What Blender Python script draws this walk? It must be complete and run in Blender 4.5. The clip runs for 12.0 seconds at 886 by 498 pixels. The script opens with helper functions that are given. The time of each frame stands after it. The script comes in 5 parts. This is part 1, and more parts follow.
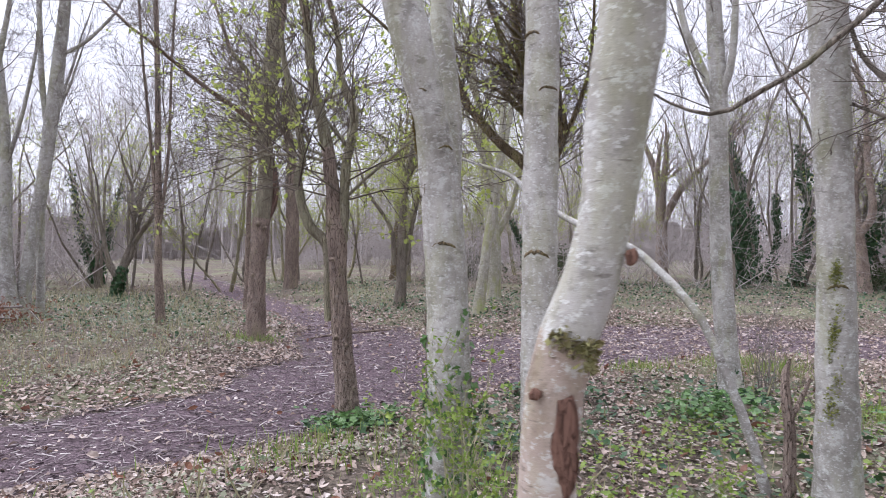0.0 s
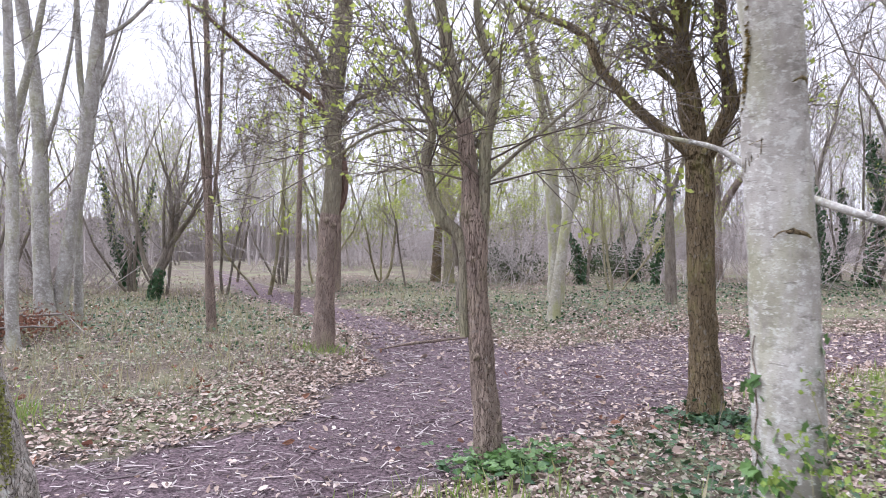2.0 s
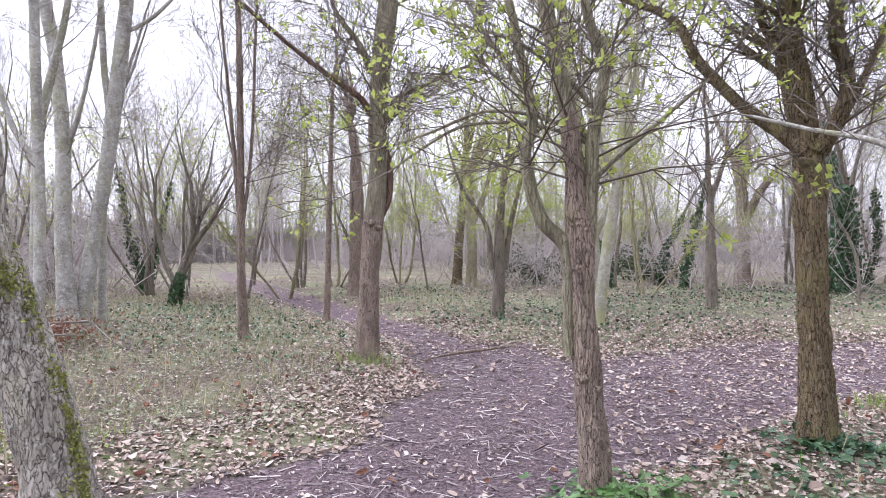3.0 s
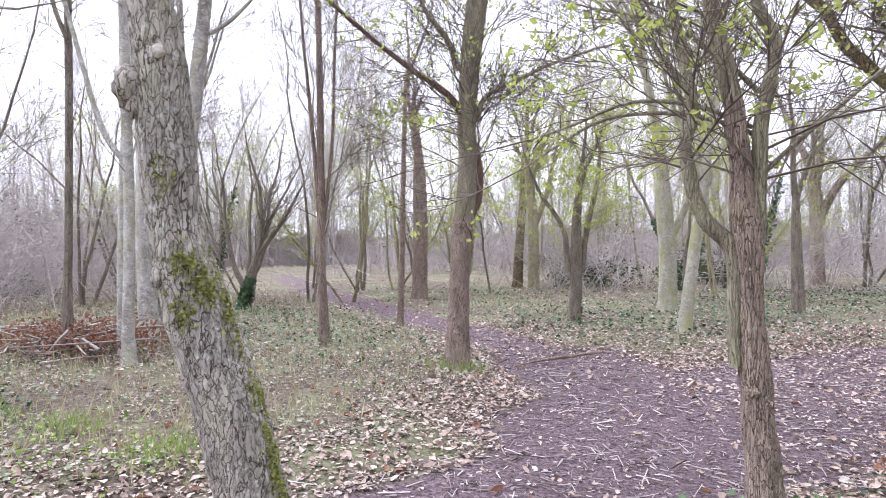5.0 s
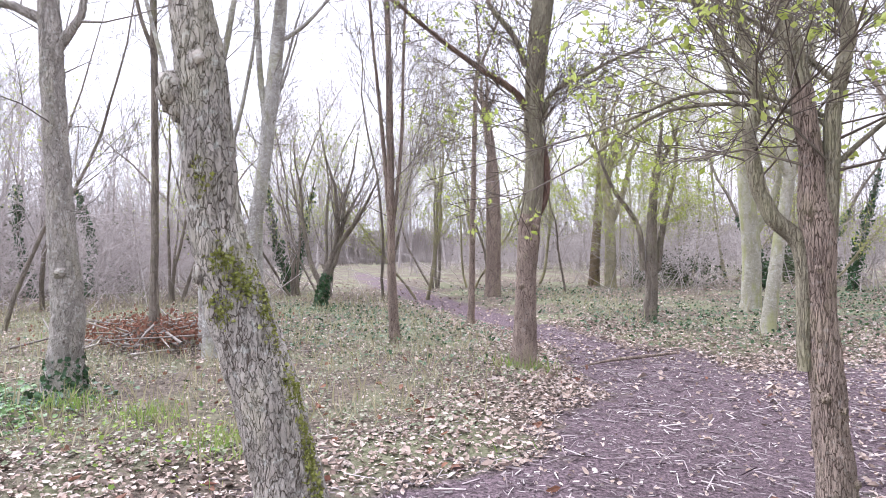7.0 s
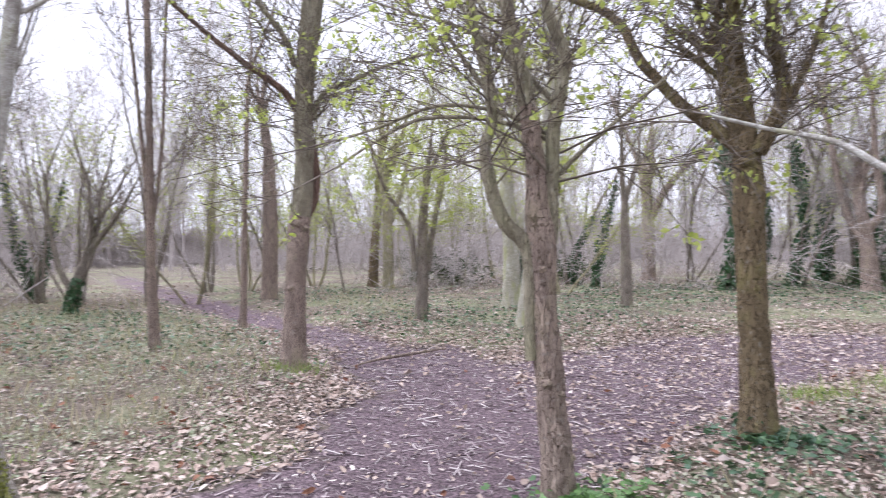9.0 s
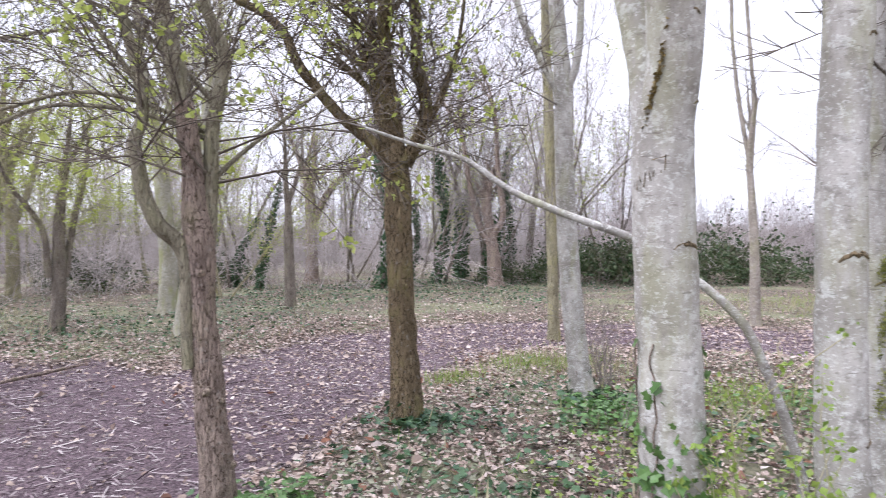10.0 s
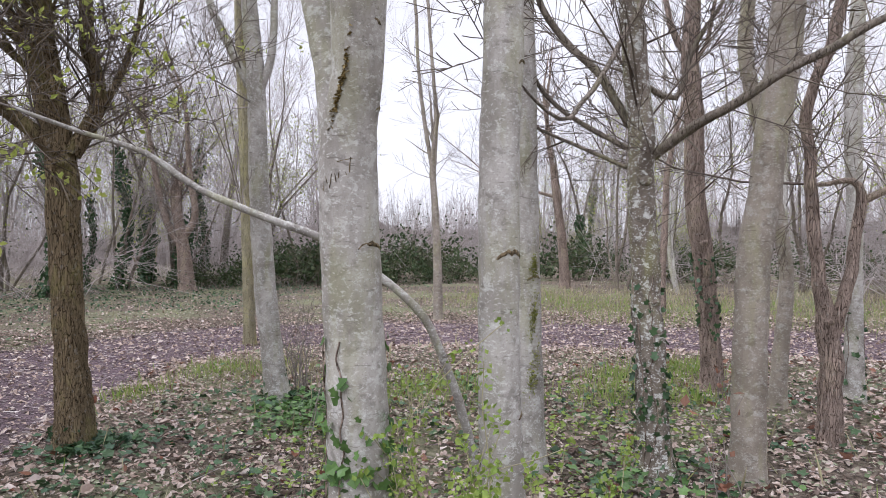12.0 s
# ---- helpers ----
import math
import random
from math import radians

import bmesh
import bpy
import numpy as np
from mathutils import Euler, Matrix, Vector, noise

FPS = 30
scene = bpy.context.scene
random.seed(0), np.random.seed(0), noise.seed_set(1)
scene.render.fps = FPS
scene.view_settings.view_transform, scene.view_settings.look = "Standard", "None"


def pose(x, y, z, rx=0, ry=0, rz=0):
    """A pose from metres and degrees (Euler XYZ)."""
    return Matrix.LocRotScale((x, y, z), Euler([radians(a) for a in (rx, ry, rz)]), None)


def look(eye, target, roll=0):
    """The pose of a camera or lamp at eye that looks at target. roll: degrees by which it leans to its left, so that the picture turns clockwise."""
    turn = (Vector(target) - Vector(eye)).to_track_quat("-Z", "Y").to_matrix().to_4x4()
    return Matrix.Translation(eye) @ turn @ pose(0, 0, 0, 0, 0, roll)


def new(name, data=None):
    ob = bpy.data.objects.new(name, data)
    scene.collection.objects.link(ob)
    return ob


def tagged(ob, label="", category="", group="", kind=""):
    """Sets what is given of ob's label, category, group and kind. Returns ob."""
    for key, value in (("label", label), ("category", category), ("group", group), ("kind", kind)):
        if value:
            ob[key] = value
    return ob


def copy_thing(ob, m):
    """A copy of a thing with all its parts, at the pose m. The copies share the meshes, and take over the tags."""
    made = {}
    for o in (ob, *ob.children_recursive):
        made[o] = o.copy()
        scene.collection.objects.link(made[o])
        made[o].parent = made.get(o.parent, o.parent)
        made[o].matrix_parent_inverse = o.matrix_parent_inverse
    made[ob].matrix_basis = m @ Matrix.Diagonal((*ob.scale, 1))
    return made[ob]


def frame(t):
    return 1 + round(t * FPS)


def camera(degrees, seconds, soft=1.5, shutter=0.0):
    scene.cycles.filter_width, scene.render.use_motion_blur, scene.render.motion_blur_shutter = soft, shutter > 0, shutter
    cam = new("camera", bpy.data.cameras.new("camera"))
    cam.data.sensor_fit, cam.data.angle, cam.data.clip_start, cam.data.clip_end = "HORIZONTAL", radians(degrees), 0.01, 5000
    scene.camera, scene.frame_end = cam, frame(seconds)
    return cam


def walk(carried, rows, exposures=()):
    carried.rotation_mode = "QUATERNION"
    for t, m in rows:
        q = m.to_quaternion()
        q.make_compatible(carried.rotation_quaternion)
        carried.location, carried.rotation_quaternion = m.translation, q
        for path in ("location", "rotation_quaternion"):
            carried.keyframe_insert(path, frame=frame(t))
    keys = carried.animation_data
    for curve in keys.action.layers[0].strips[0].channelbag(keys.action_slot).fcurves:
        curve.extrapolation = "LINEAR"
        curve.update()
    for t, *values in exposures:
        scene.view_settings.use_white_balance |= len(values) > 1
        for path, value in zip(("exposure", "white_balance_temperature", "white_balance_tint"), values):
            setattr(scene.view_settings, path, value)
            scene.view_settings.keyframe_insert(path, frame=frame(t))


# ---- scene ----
cam = camera(66.3, 12.0, soft=0.5, shutter=0.2)
METRES, EYE, TILT, LEAN, TURN = 3.5, 1.5, 0.0, 0.0, 0.0
ROWS = [
    (0.0, 0.0, 0.0, 0.0, 0.0, -0.82, -0.28),
    (0.5, -0.0726, 0.0759, -0.0071, 0.51, -0.81, -0.06),
    (1.0, -0.1345, 0.1572, -0.0071, 1.02, -0.85, 0.06),
    (1.5, -0.2128, 0.2258, -0.0041, 1.17, -0.77, 0.06),
    (2.0, -0.2829, 0.3194, -0.0121, 1.15, -0.77, 0.06),
    (2.5, -0.3631, 0.402, -0.0088, 1.5, -0.82, 0.05),
    (3.0, -0.4463, 0.4605, -0.0027, 1.51, -0.68, 0.07),
    (5.0, -0.6157, 0.5294, -0.0036, 5.04, -0.44, 0.39),
    (5.5, -0.6242, 0.5256, -0.0018, 8.54, -0.41, 0.38),
    (6.0, -0.6222, 0.529, -0.0027, 11.55, -0.44, 0.36),
    (6.5, -0.6008, 0.5362, -0.004, 11.78, -0.5, 0.57),
    (8.5, -0.5294, 0.5332, -0.0064, 5.56, -0.58, 0.68),
    (9.0, -0.5243, 0.5275, -0.0037, -6.3, -0.59, 0.42),
    (9.5, -0.5237, 0.5196, -0.0034, -21.65, -0.58, 0.3),
    (10.0, -0.5225, 0.5148, -0.002, -34.06, -0.61, 0.3),
    (10.5, -0.5148, 0.5041, -0.0033, -44.18, -0.61, 0.32),
    (11.0, -0.5094, 0.4979, -0.0032, -52.55, -0.61, 0.35),
    (11.5, -0.509, 0.5049, -0.0043, -57.21, -0.62, 0.33),
    (12.0, -0.5113, 0.5109, -0.0039, -59.08, -0.59, 0.3),
]
EXPOSURES = [(0.0, 0.91, 5830, 16.5), (1.0, 1.1, 5830, 16.5), (2.5, 1.3, 5830, 16.5), (5.0, 1.47, 5830, 16.5), (6.5, 1.57, 5830, 16.5), (8.5, 1.55, 5830, 16.5), (9.0, 1.38, 5830, 16.5), (9.5, 1.43, 5830, 16.5), (10.0, 1.25, 5860, 16.5), (10.5, 1.1, 5930, 15.5), (11.0, 0.95, 5960, 15.5), (12.0, 0.69, 6030, 15.5)]
walk(cam, [(t, pose(0, 0, EYE, TILT, LEAN, TURN) @ pose(METRES * x, METRES * y, METRES * z, 90 + pitch, roll, yaw)) for t, x, y, z, yaw, pitch, roll in ROWS], EXPOSURES)

# ---- world and light: a bright overcast afternoon in early spring ----
world = bpy.data.worlds.new("overcast_sky")
scene.world = world
world.use_nodes = True
wn, wl = world.node_tree.nodes, world.node_tree.links
sky = wn.new("ShaderNodeTexSky")
sky.sky_type, sky.sun_disc, sky.sun_elevation, sky.sun_rotation = "NISHITA", False, radians(63), radians(-67)
cloud = wn.new("ShaderNodeTexNoise")
cloud.inputs["Scale"].default_value, cloud.inputs["Detail"].default_value = 2.2, 5
cloud_tone = wn.new("ShaderNodeMapRange")
cloud_tone.inputs["To Min"].default_value, cloud_tone.inputs["To Max"].default_value = 9.0, 11.0
wl.new(cloud.outputs["Fac"], cloud_tone.inputs["Value"])
cloud_tint = wn.new("ShaderNodeVectorMath")
cloud_tint.operation = "SCALE"
cloud_tint.inputs[0].default_value = (0.985, 0.975, 1.0)
wl.new(cloud_tone.outputs[0], cloud_tint.inputs["Scale"])
veil = wn.new("ShaderNodeMix")
veil.data_type = "RGBA"
veil.inputs["Factor"].default_value = 0.9
wl.new(sky.outputs[0], veil.inputs["A"])
wl.new(cloud_tint.outputs[0], veil.inputs["B"])
wl.new(veil.outputs["Result"], wn["Background"].inputs["Color"])
wn["Background"].inputs["Strength"].default_value = 0.07
sun_lamp = bpy.data.lights.new("veiled_sun", "SUN")
sun_lamp.energy, sun_lamp.angle, sun_lamp.color = 2.6, radians(80), (1.0, 0.985, 0.96)
sun = new("veiled_sun", sun_lamp)
sun.matrix_world = look((-14, 10, 30), (0, 4, 0))


# ---- materials ----
def shader(name, rough=0.9, spec=0.3):
    m = bpy.data.materials.new(name)
    m.use_nodes = True
    n, l = m.node_tree.nodes, m.node_tree.links
    b = n["Principled BSDF"]
    b.inputs["Roughness"].default_value = rough
    b.inputs["Specular IOR Level"].default_value = spec
    return m, n, l, b


def coords(n, l, scale=(1, 1, 1)):
    tc, mp = n.new("ShaderNodeTexCoord"), n.new("ShaderNodeMapping")
    mp.inputs["Scale"].default_value = scale
    l.new(tc.outputs["Object"], mp.inputs["Vector"])
    return mp.outputs[0]


def noise_tex(n, l, vec, scale, detail=4, rough=0.6):
    t = n.new("ShaderNodeTexNoise")
    t.inputs["Scale"].default_value, t.inputs["Detail"].default_value, t.inputs["Roughness"].default_value = scale, detail, rough
    if vec is not None:
        l.new(vec, t.inputs["Vector"])
    return t.outputs["Fac"]


def step_map(n, l, value, lo, hi, to_lo=0.0, to_hi=1.0):
    r = n.new("ShaderNodeMapRange")
    r.interpolation_type = "SMOOTHSTEP"
    for key, v in (("From Min", lo), ("From Max", hi), ("To Min", to_lo), ("To Max", to_hi)):
        r.inputs[key].default_value = v
    l.new(value, r.inputs["Value"])
    return r.outputs[0]


def mix_col(n, l, fac, a, b):
    x = n.new("ShaderNodeMix")
    x.data_type = "RGBA"
    for socket, v in (("Factor", fac), ("A", a), ("B", b)):
        if isinstance(v, (tuple, float, int)):
            x.inputs[socket].default_value = (*v, 1) if isinstance(v, tuple) else v
        else:
            l.new(v, x.inputs[socket])
    return x.outputs["Result"]


def times(n, l, a, b):
    x = n.new("ShaderNodeMath")
    x.operation = "MULTIPLY"
    for i, v in enumerate((a, b)):
        if isinstance(v, (int, float)):
            x.inputs[i].default_value = v
        else:
            l.new(v, x.inputs[i])
    return x.outputs[0]


def bump(n, l, b, height, strength, distance):
    x = n.new("ShaderNodeBump")
    x.inputs["Strength"].default_value, x.inputs["Distance"].default_value = strength, distance
    l.new(height, x.inputs["Height"])
    l.new(x.outputs[0], b.inputs["Normal"])


def smooth_bark(name, pale, dark, green=0.3, lichen=0.55, lichen_col=(0.62, 0.63, 0.6), green_col=(0.29, 0.3, 0.12)):
    """Thin, smooth bark with lichen crust, algae down one flank, crosswise wrinkles and short lenticels."""
    m, n, l, b = shader(name, 0.85, 0.25)
    big = noise_tex(n, l, coords(n, l, (1, 1, 0.5)), 4.5, 6, 0.68)
    col = mix_col(n, l, step_map(n, l, big, 0.36, 0.66), dark, pale)
    smear = noise_tex(n, l, coords(n, l, (1, 1, 1.35)), 17, 6, 0.75)
    col = mix_col(n, l, times(n, l, step_map(n, l, smear, 0.53, 0.6), lichen), col, lichen_col)
    shade = noise_tex(n, l, coords(n, l, (1, 1, 1.4)), 13, 5, 0.7)
    col = mix_col(n, l, step_map(n, l, shade, 0.53, 0.64, 0.0, 0.6), col, tuple(c * 0.7 for c in dark))
    fleck = noise_tex(n, l, coords(n, l, (1, 1, 1.7)), 55, 4, 0.6)
    col = mix_col(n, l, times(n, l, step_map(n, l, fleck, 0.58, 0.63), lichen), col, (0.7, 0.7, 0.67))
    algae = noise_tex(n, l, coords(n, l, (1, 1, 0.3)), 5.5, 5, 0.65)
    col = mix_col(n, l, times(n, l, step_map(n, l, algae, 0.47, 0.64), green), col, green_col)
    lent = noise_tex(n, l, coords(n, l, (11, 11, 62)), 1.0, 3)
    col = mix_col(n, l, step_map(n, l, lent, 0.65, 0.7, 0.0, 0.5), col, (0.1, 0.085, 0.065))
    wrinkle = noise_tex(n, l, coords(n, l, (2.2, 2.2, 30)), 1.0, 4, 0.6)
    line = n.new("ShaderNodeMath")
    line.operation = "ABSOLUTE"
    off = n.new("ShaderNodeMath")
    off.inputs[1].default_value = -0.5
    l.new(wrinkle, off.inputs[0])
    l.new(off.outputs[0], line.inputs[0])
    fold = times(n, l, step_map(n, l, line.outputs[0], 0.0, 0.01, 1.0, 0.0), step_map(n, l, big, 0.45, 0.6))
    col = mix_col(n, l, times(n, l, fold, 0.12), col, (0.14, 0.12, 0.1))
    speck = noise_tex(n, l, coords(n, l), 150, 3)
    col = mix_col(n, l, step_map(n, l, speck, 0.56, 0.7, 0.0, 0.35), col, (0.13, 0.12, 0.1))
    l.new(col, b.inputs["Base Color"])
    h = n.new("ShaderNodeMath")
    h.operation = "ADD"
    l.new(times(n, l, smear, 0.8), h.inputs[0])
    l.new(times(n, l, lent, -0.2), h.inputs[1])
    bump(n, l, b, h.outputs[0], 0.6, 0.006)
    return m


def rough_bark(name, ridge, furrow, moss=0.3, moss_col=(0.2, 0.24, 0.03), scale=62.0, relief=0.012, lichen=0.2, stretch=0.11, gap=0.022):
    """Fissured bark: upright plates, dark furrows, moss in patches. stretch: a plate's width over its height."""
    m, n, l, b = shader(name, 0.95, 0.15)
    warp = coords(n, l, (1, 1, stretch))
    v = n.new("ShaderNodeTexVoronoi")
    v.feature = "DISTANCE_TO_EDGE"
    v.inputs["Scale"].default_value = scale
    jitter = n.new("ShaderNodeVectorMath")
    jitter.operation = "MULTIPLY_ADD"
    wob = n.new("ShaderNodeTexNoise")
    wob.inputs["Scale"].default_value, wob.inputs["Detail"].default_value = scale * 0.35, 4
    l.new(warp, wob.inputs["Vector"])
    l.new(wob.outputs["Color"], jitter.inputs[0])
    jitter.inputs[1].default_value = (3.2 / scale,) * 3
    l.new(warp, jitter.inputs[2])
    l.new(jitter.outputs[0], v.inputs["Vector"])
    crack = step_map(n, l, times(n, l, v.outputs["Distance"], noise_tex(n, l, warp, scale * 0.4, 4)), gap * 0.12, gap)
    split = n.new("ShaderNodeMath")
    split.operation = "ABSOLUTE"
    off = n.new("ShaderNodeMath")
    off.inputs[1].default_value = -0.5
    l.new(noise_tex(n, l, coords(n, l, (1, 1, stretch * 0.85)), scale * 1.2, 6, 0.74), off.inputs[0])
    l.new(off.outputs[0], split.inputs[0])
    crack = times(n, l, crack, step_map(n, l, split.outputs[0], 0.0, 0.02, 0.35, 1.0))
    tone = noise_tex(n, l, coords(n, l, (1, 1, 0.4)), 9, 6)
    plate = mix_col(n, l, step_map(n, l, tone, 0.32, 0.68), tuple(c * 0.66 for c in ridge), tuple(min(0.8, c * 1.1) for c in ridge))
    grain = noise_tex(n, l, coords(n, l, (1, 1, 0.35)), 150, 4, 0.7)
    plate = mix_col(n, l, step_map(n, l, grain, 0.38, 0.62, 0.0, 0.35), plate, tuple(c * 0.5 for c in ridge))
    col = mix_col(n, l, crack, furrow, plate)
    crust = noise_tex(n, l, coords(n, l), 30, 5)
    col = mix_col(n, l, times(n, l, step_map(n, l, crust, 0.58, 0.66), lichen), col, (0.56, 0.56, 0.52))
    patch = noise_tex(n, l, coords(n, l, (1, 1, 0.45)), 4.2, 6, 0.7)
    col = mix_col(n, l, times(n, l, step_map(n, l, patch, 0.5, 0.66), moss), col, moss_col)
    l.new(col, b.inputs["Base Color"])
    h = n.new("ShaderNodeMath")
    h.operation = "ADD"
    l.new(crack, h.inputs[0])
    l.new(times(n, l, grain, 0.5), h.inputs[1])
    bump(n, l, b, h.outputs[0], 1.0, relief)
    return m


def plain_mat(name, cols, rough=0.8, spec=0.3, scale=30, translucent=0.0):
    """A small natural thing, coloured by a ramp of tones, one for each loose piece."""
    m, n, l, b = shader(name, rough, spec)
    geo, ramp = n.new("ShaderNodeNewGeometry"), n.new("ShaderNodeValToRGB")
    el = ramp.color_ramp.elements
    while len(el) < len(cols):
        el.new(0.5)
    for i, c in enumerate(cols):
        el[i].position, el[i].color = i / max(1, len(cols) - 1), (*c, 1)
    l.new(geo.outputs["Random Per Island"], ramp.inputs["Fac"])
    mott = noise_tex(n, l, coords(n, l), scale, 3)
    dim = n.new("ShaderNodeMix")
    dim.data_type, dim.blend_type = "RGBA", "MULTIPLY"
    dim.inputs["Factor"].default_value = 0.5
    l.new(ramp.outputs["Color"], dim.inputs["A"])
    l.new(mott, dim.inputs["B"])
    l.new(dim.outputs["Result"], b.inputs["Base Color"])
    if translucent:
        thin = n.new("ShaderNodeBsdfTranslucent")
        l.new(dim.outputs["Result"], thin.inputs["Color"])
        blend = n.new("ShaderNodeMixShader")
        blend.inputs[0].default_value = translucent
        l.new(b.outputs[0], blend.inputs[1])
        l.new(thin.outputs[0], blend.inputs[2])
        l.new(blend.outputs[0], n["Material Output"].inputs["Surface"])
    return m


MAT = {
    "pale": smooth_bark("silver_grey_bark", (0.49, 0.465, 0.435), (0.27, 0.25, 0.222), 0.3, 0.55),
    "pale_green": smooth_bark("greenish_grey_bark", (0.4, 0.38, 0.32), (0.27, 0.25, 0.19), 0.75, 0.3),
    "lichen": smooth_bark("lichen_spotted_bark", (0.25, 0.215, 0.18), (0.13, 0.107, 0.086), 0.35, 0.85),
    "greyish": smooth_bark("dull_grey_bark", (0.45, 0.43, 0.4), (0.24, 0.22, 0.2), 0.35, 0.6),
    "olive": rough_bark("olive_grey_bark", (0.38, 0.34, 0.25), (0.15, 0.125, 0.09), 0.35, (0.36, 0.36, 0.2), scale=55.0, relief=0.008),
    "tan": smooth_bark("tan_peeling_bark", (0.46, 0.38, 0.325), (0.25, 0.18, 0.145), 0.35, 0.5),
    "pinkish": smooth_bark("pinkish_grey_bark", (0.34, 0.295, 0.25), (0.22, 0.19, 0.155), 0.3, 0.25),
    "brown": rough_bark("brown_fissured_bark", (0.43, 0.335, 0.28), (0.1, 0.07, 0.056), 0.25, (0.3, 0.29, 0.14), scale=56, stretch=0.14, gap=0.026),
    "furrow": rough_bark("grey_furrowed_bark", (0.5, 0.455, 0.41), (0.11, 0.09, 0.073), 0.2, (0.3, 0.3, 0.13), scale=38.0, relief=0.012, lichen=0.75, stretch=0.36, gap=0.016),
    "mossy": rough_bark("mossy_brown_bark", (0.27, 0.205, 0.125), (0.05, 0.037, 0.022), 0.5, (0.3, 0.285, 0.1), scale=52, stretch=0.16, gap=0.03),
    "algae": rough_bark("yellow_green_bark", (0.42, 0.38, 0.25), (0.17, 0.15, 0.09), 0.7, (0.36, 0.34, 0.13), 45, 0.008),
    "far": rough_bark("grey_brown_bark", (0.31, 0.265, 0.22), (0.1, 0.08, 0.064), 0.4, (0.3, 0.3, 0.16), 40, 0.01),
    "red_dead": rough_bark("red_dead_bark", (0.27, 0.175, 0.14), (0.11, 0.07, 0.055), 0.1, scale=50.0, lichen=0.1),
    "dead": smooth_bark("bleached_dead_wood", (0.5, 0.46, 0.42), (0.3, 0.26, 0.22), 0.15, 0.4),
    "twig": plain_mat("twig_bark", [(0.17, 0.145, 0.125), (0.28, 0.245, 0.22), (0.4, 0.36, 0.33)], 0.9, 0.2, 12),
    # twigs of the far wood: the paling of haze is put into their colour
    "twig_hazed": plain_mat("pale_grey_twig_bark", [(0.42, 0.365, 0.35), (0.56, 0.5, 0.485), (0.66, 0.595, 0.58)], 0.9, 0.2, 12),
    "twig_dark": plain_mat("dark_twig_bark", [(0.12, 0.095, 0.08), (0.2, 0.165, 0.14), (0.26, 0.22, 0.17)], 0.9, 0.2, 12),
    "bramble_dark": plain_mat("dark_bramble_leaf", [(0.04, 0.075, 0.03), (0.085, 0.13, 0.05), (0.15, 0.15, 0.085)], 0.6, 0.3, 30, 0.15),
    "twig_green": plain_mat("greenish_twig_bark", [(0.34, 0.31, 0.2), (0.48, 0.45, 0.27), (0.42, 0.37, 0.28)], 0.9, 0.2, 12),
    "bud": plain_mat("young_leaf", [(0.42, 0.5, 0.1), (0.6, 0.66, 0.2), (0.5, 0.58, 0.15)], 0.6, 0.3, 40, 0.55),
    "fresh": plain_mat("fresh_shrub_leaf", [(0.2, 0.32, 0.06), (0.36, 0.46, 0.1), (0.28, 0.4, 0.08)], 0.55, 0.35, 40, 0.35),
    "ivy": plain_mat("ivy_leaf", [(0.03, 0.07, 0.028), (0.085, 0.165, 0.065), (0.06, 0.125, 0.07)], 0.45, 0.4, 60, 0.12),
    "ivy_bright": plain_mat("fresh_ivy_leaf", [(0.08, 0.17, 0.05), (0.17, 0.31, 0.09), (0.12, 0.23, 0.065)], 0.4, 0.5, 60, 0.2),
    "grass": plain_mat("grass_blade", [(0.22, 0.38, 0.07), (0.36, 0.5, 0.12), (0.48, 0.46, 0.22), (0.28, 0.44, 0.09)], 0.7, 0.3, 30, 0.25),
    "straw": plain_mat("dry_grass_blade", [(0.6, 0.53, 0.38), (0.42, 0.39, 0.22), (0.5, 0.45, 0.3)], 0.8, 0.2, 30, 0.2),
    "litter": plain_mat("fallen_leaf", [(0.16, 0.105, 0.085), (0.54, 0.43, 0.365), (0.64, 0.53, 0.47), (0.34, 0.24, 0.195), (0.74, 0.65, 0.6), (0.47, 0.355, 0.29), (0.63, 0.51, 0.435)], 0.85, 0.25, 50),
    "russet": plain_mat("russet_dead_leaf", [(0.22, 0.1, 0.075), (0.34, 0.17, 0.11), (0.27, 0.15, 0.11)], 0.8, 0.2, 50, 0.15),
    "chip": plain_mat("wood_chip", [(0.06, 0.042, 0.046), (0.45, 0.375, 0.38), (0.15, 0.108, 0.115), (0.7, 0.63, 0.61), (0.3, 0.23, 0.24)], 0.9, 0.2, 50),
    "bramble": plain_mat("bramble_leaf", [(0.15, 0.2, 0.1), (0.34, 0.36, 0.24), (0.5, 0.46, 0.37)], 0.6, 0.3, 30, 0.15),
}

PALE_MOSS = plain_mat("pale_moss", [(0.32, 0.3, 0.12), (0.42, 0.4, 0.2), (0.25, 0.2, 0.1)], 1.0, 0.1, 200)
MOSS = plain_mat("moss", [(0.2, 0.22, 0.06), (0.4, 0.42, 0.12), (0.3, 0.29, 0.13)], 1.0, 0.1, 220)
OLD_MOSS = plain_mat("brown_moss", [(0.2, 0.15, 0.06), (0.34, 0.26, 0.12)], 1.0, 0.1, 200)
WOUND = rough_bark("bare_red_wood", (0.24, 0.135, 0.1), (0.12, 0.065, 0.05), 0.0, scale=90, relief=0.004, lichen=0.0)


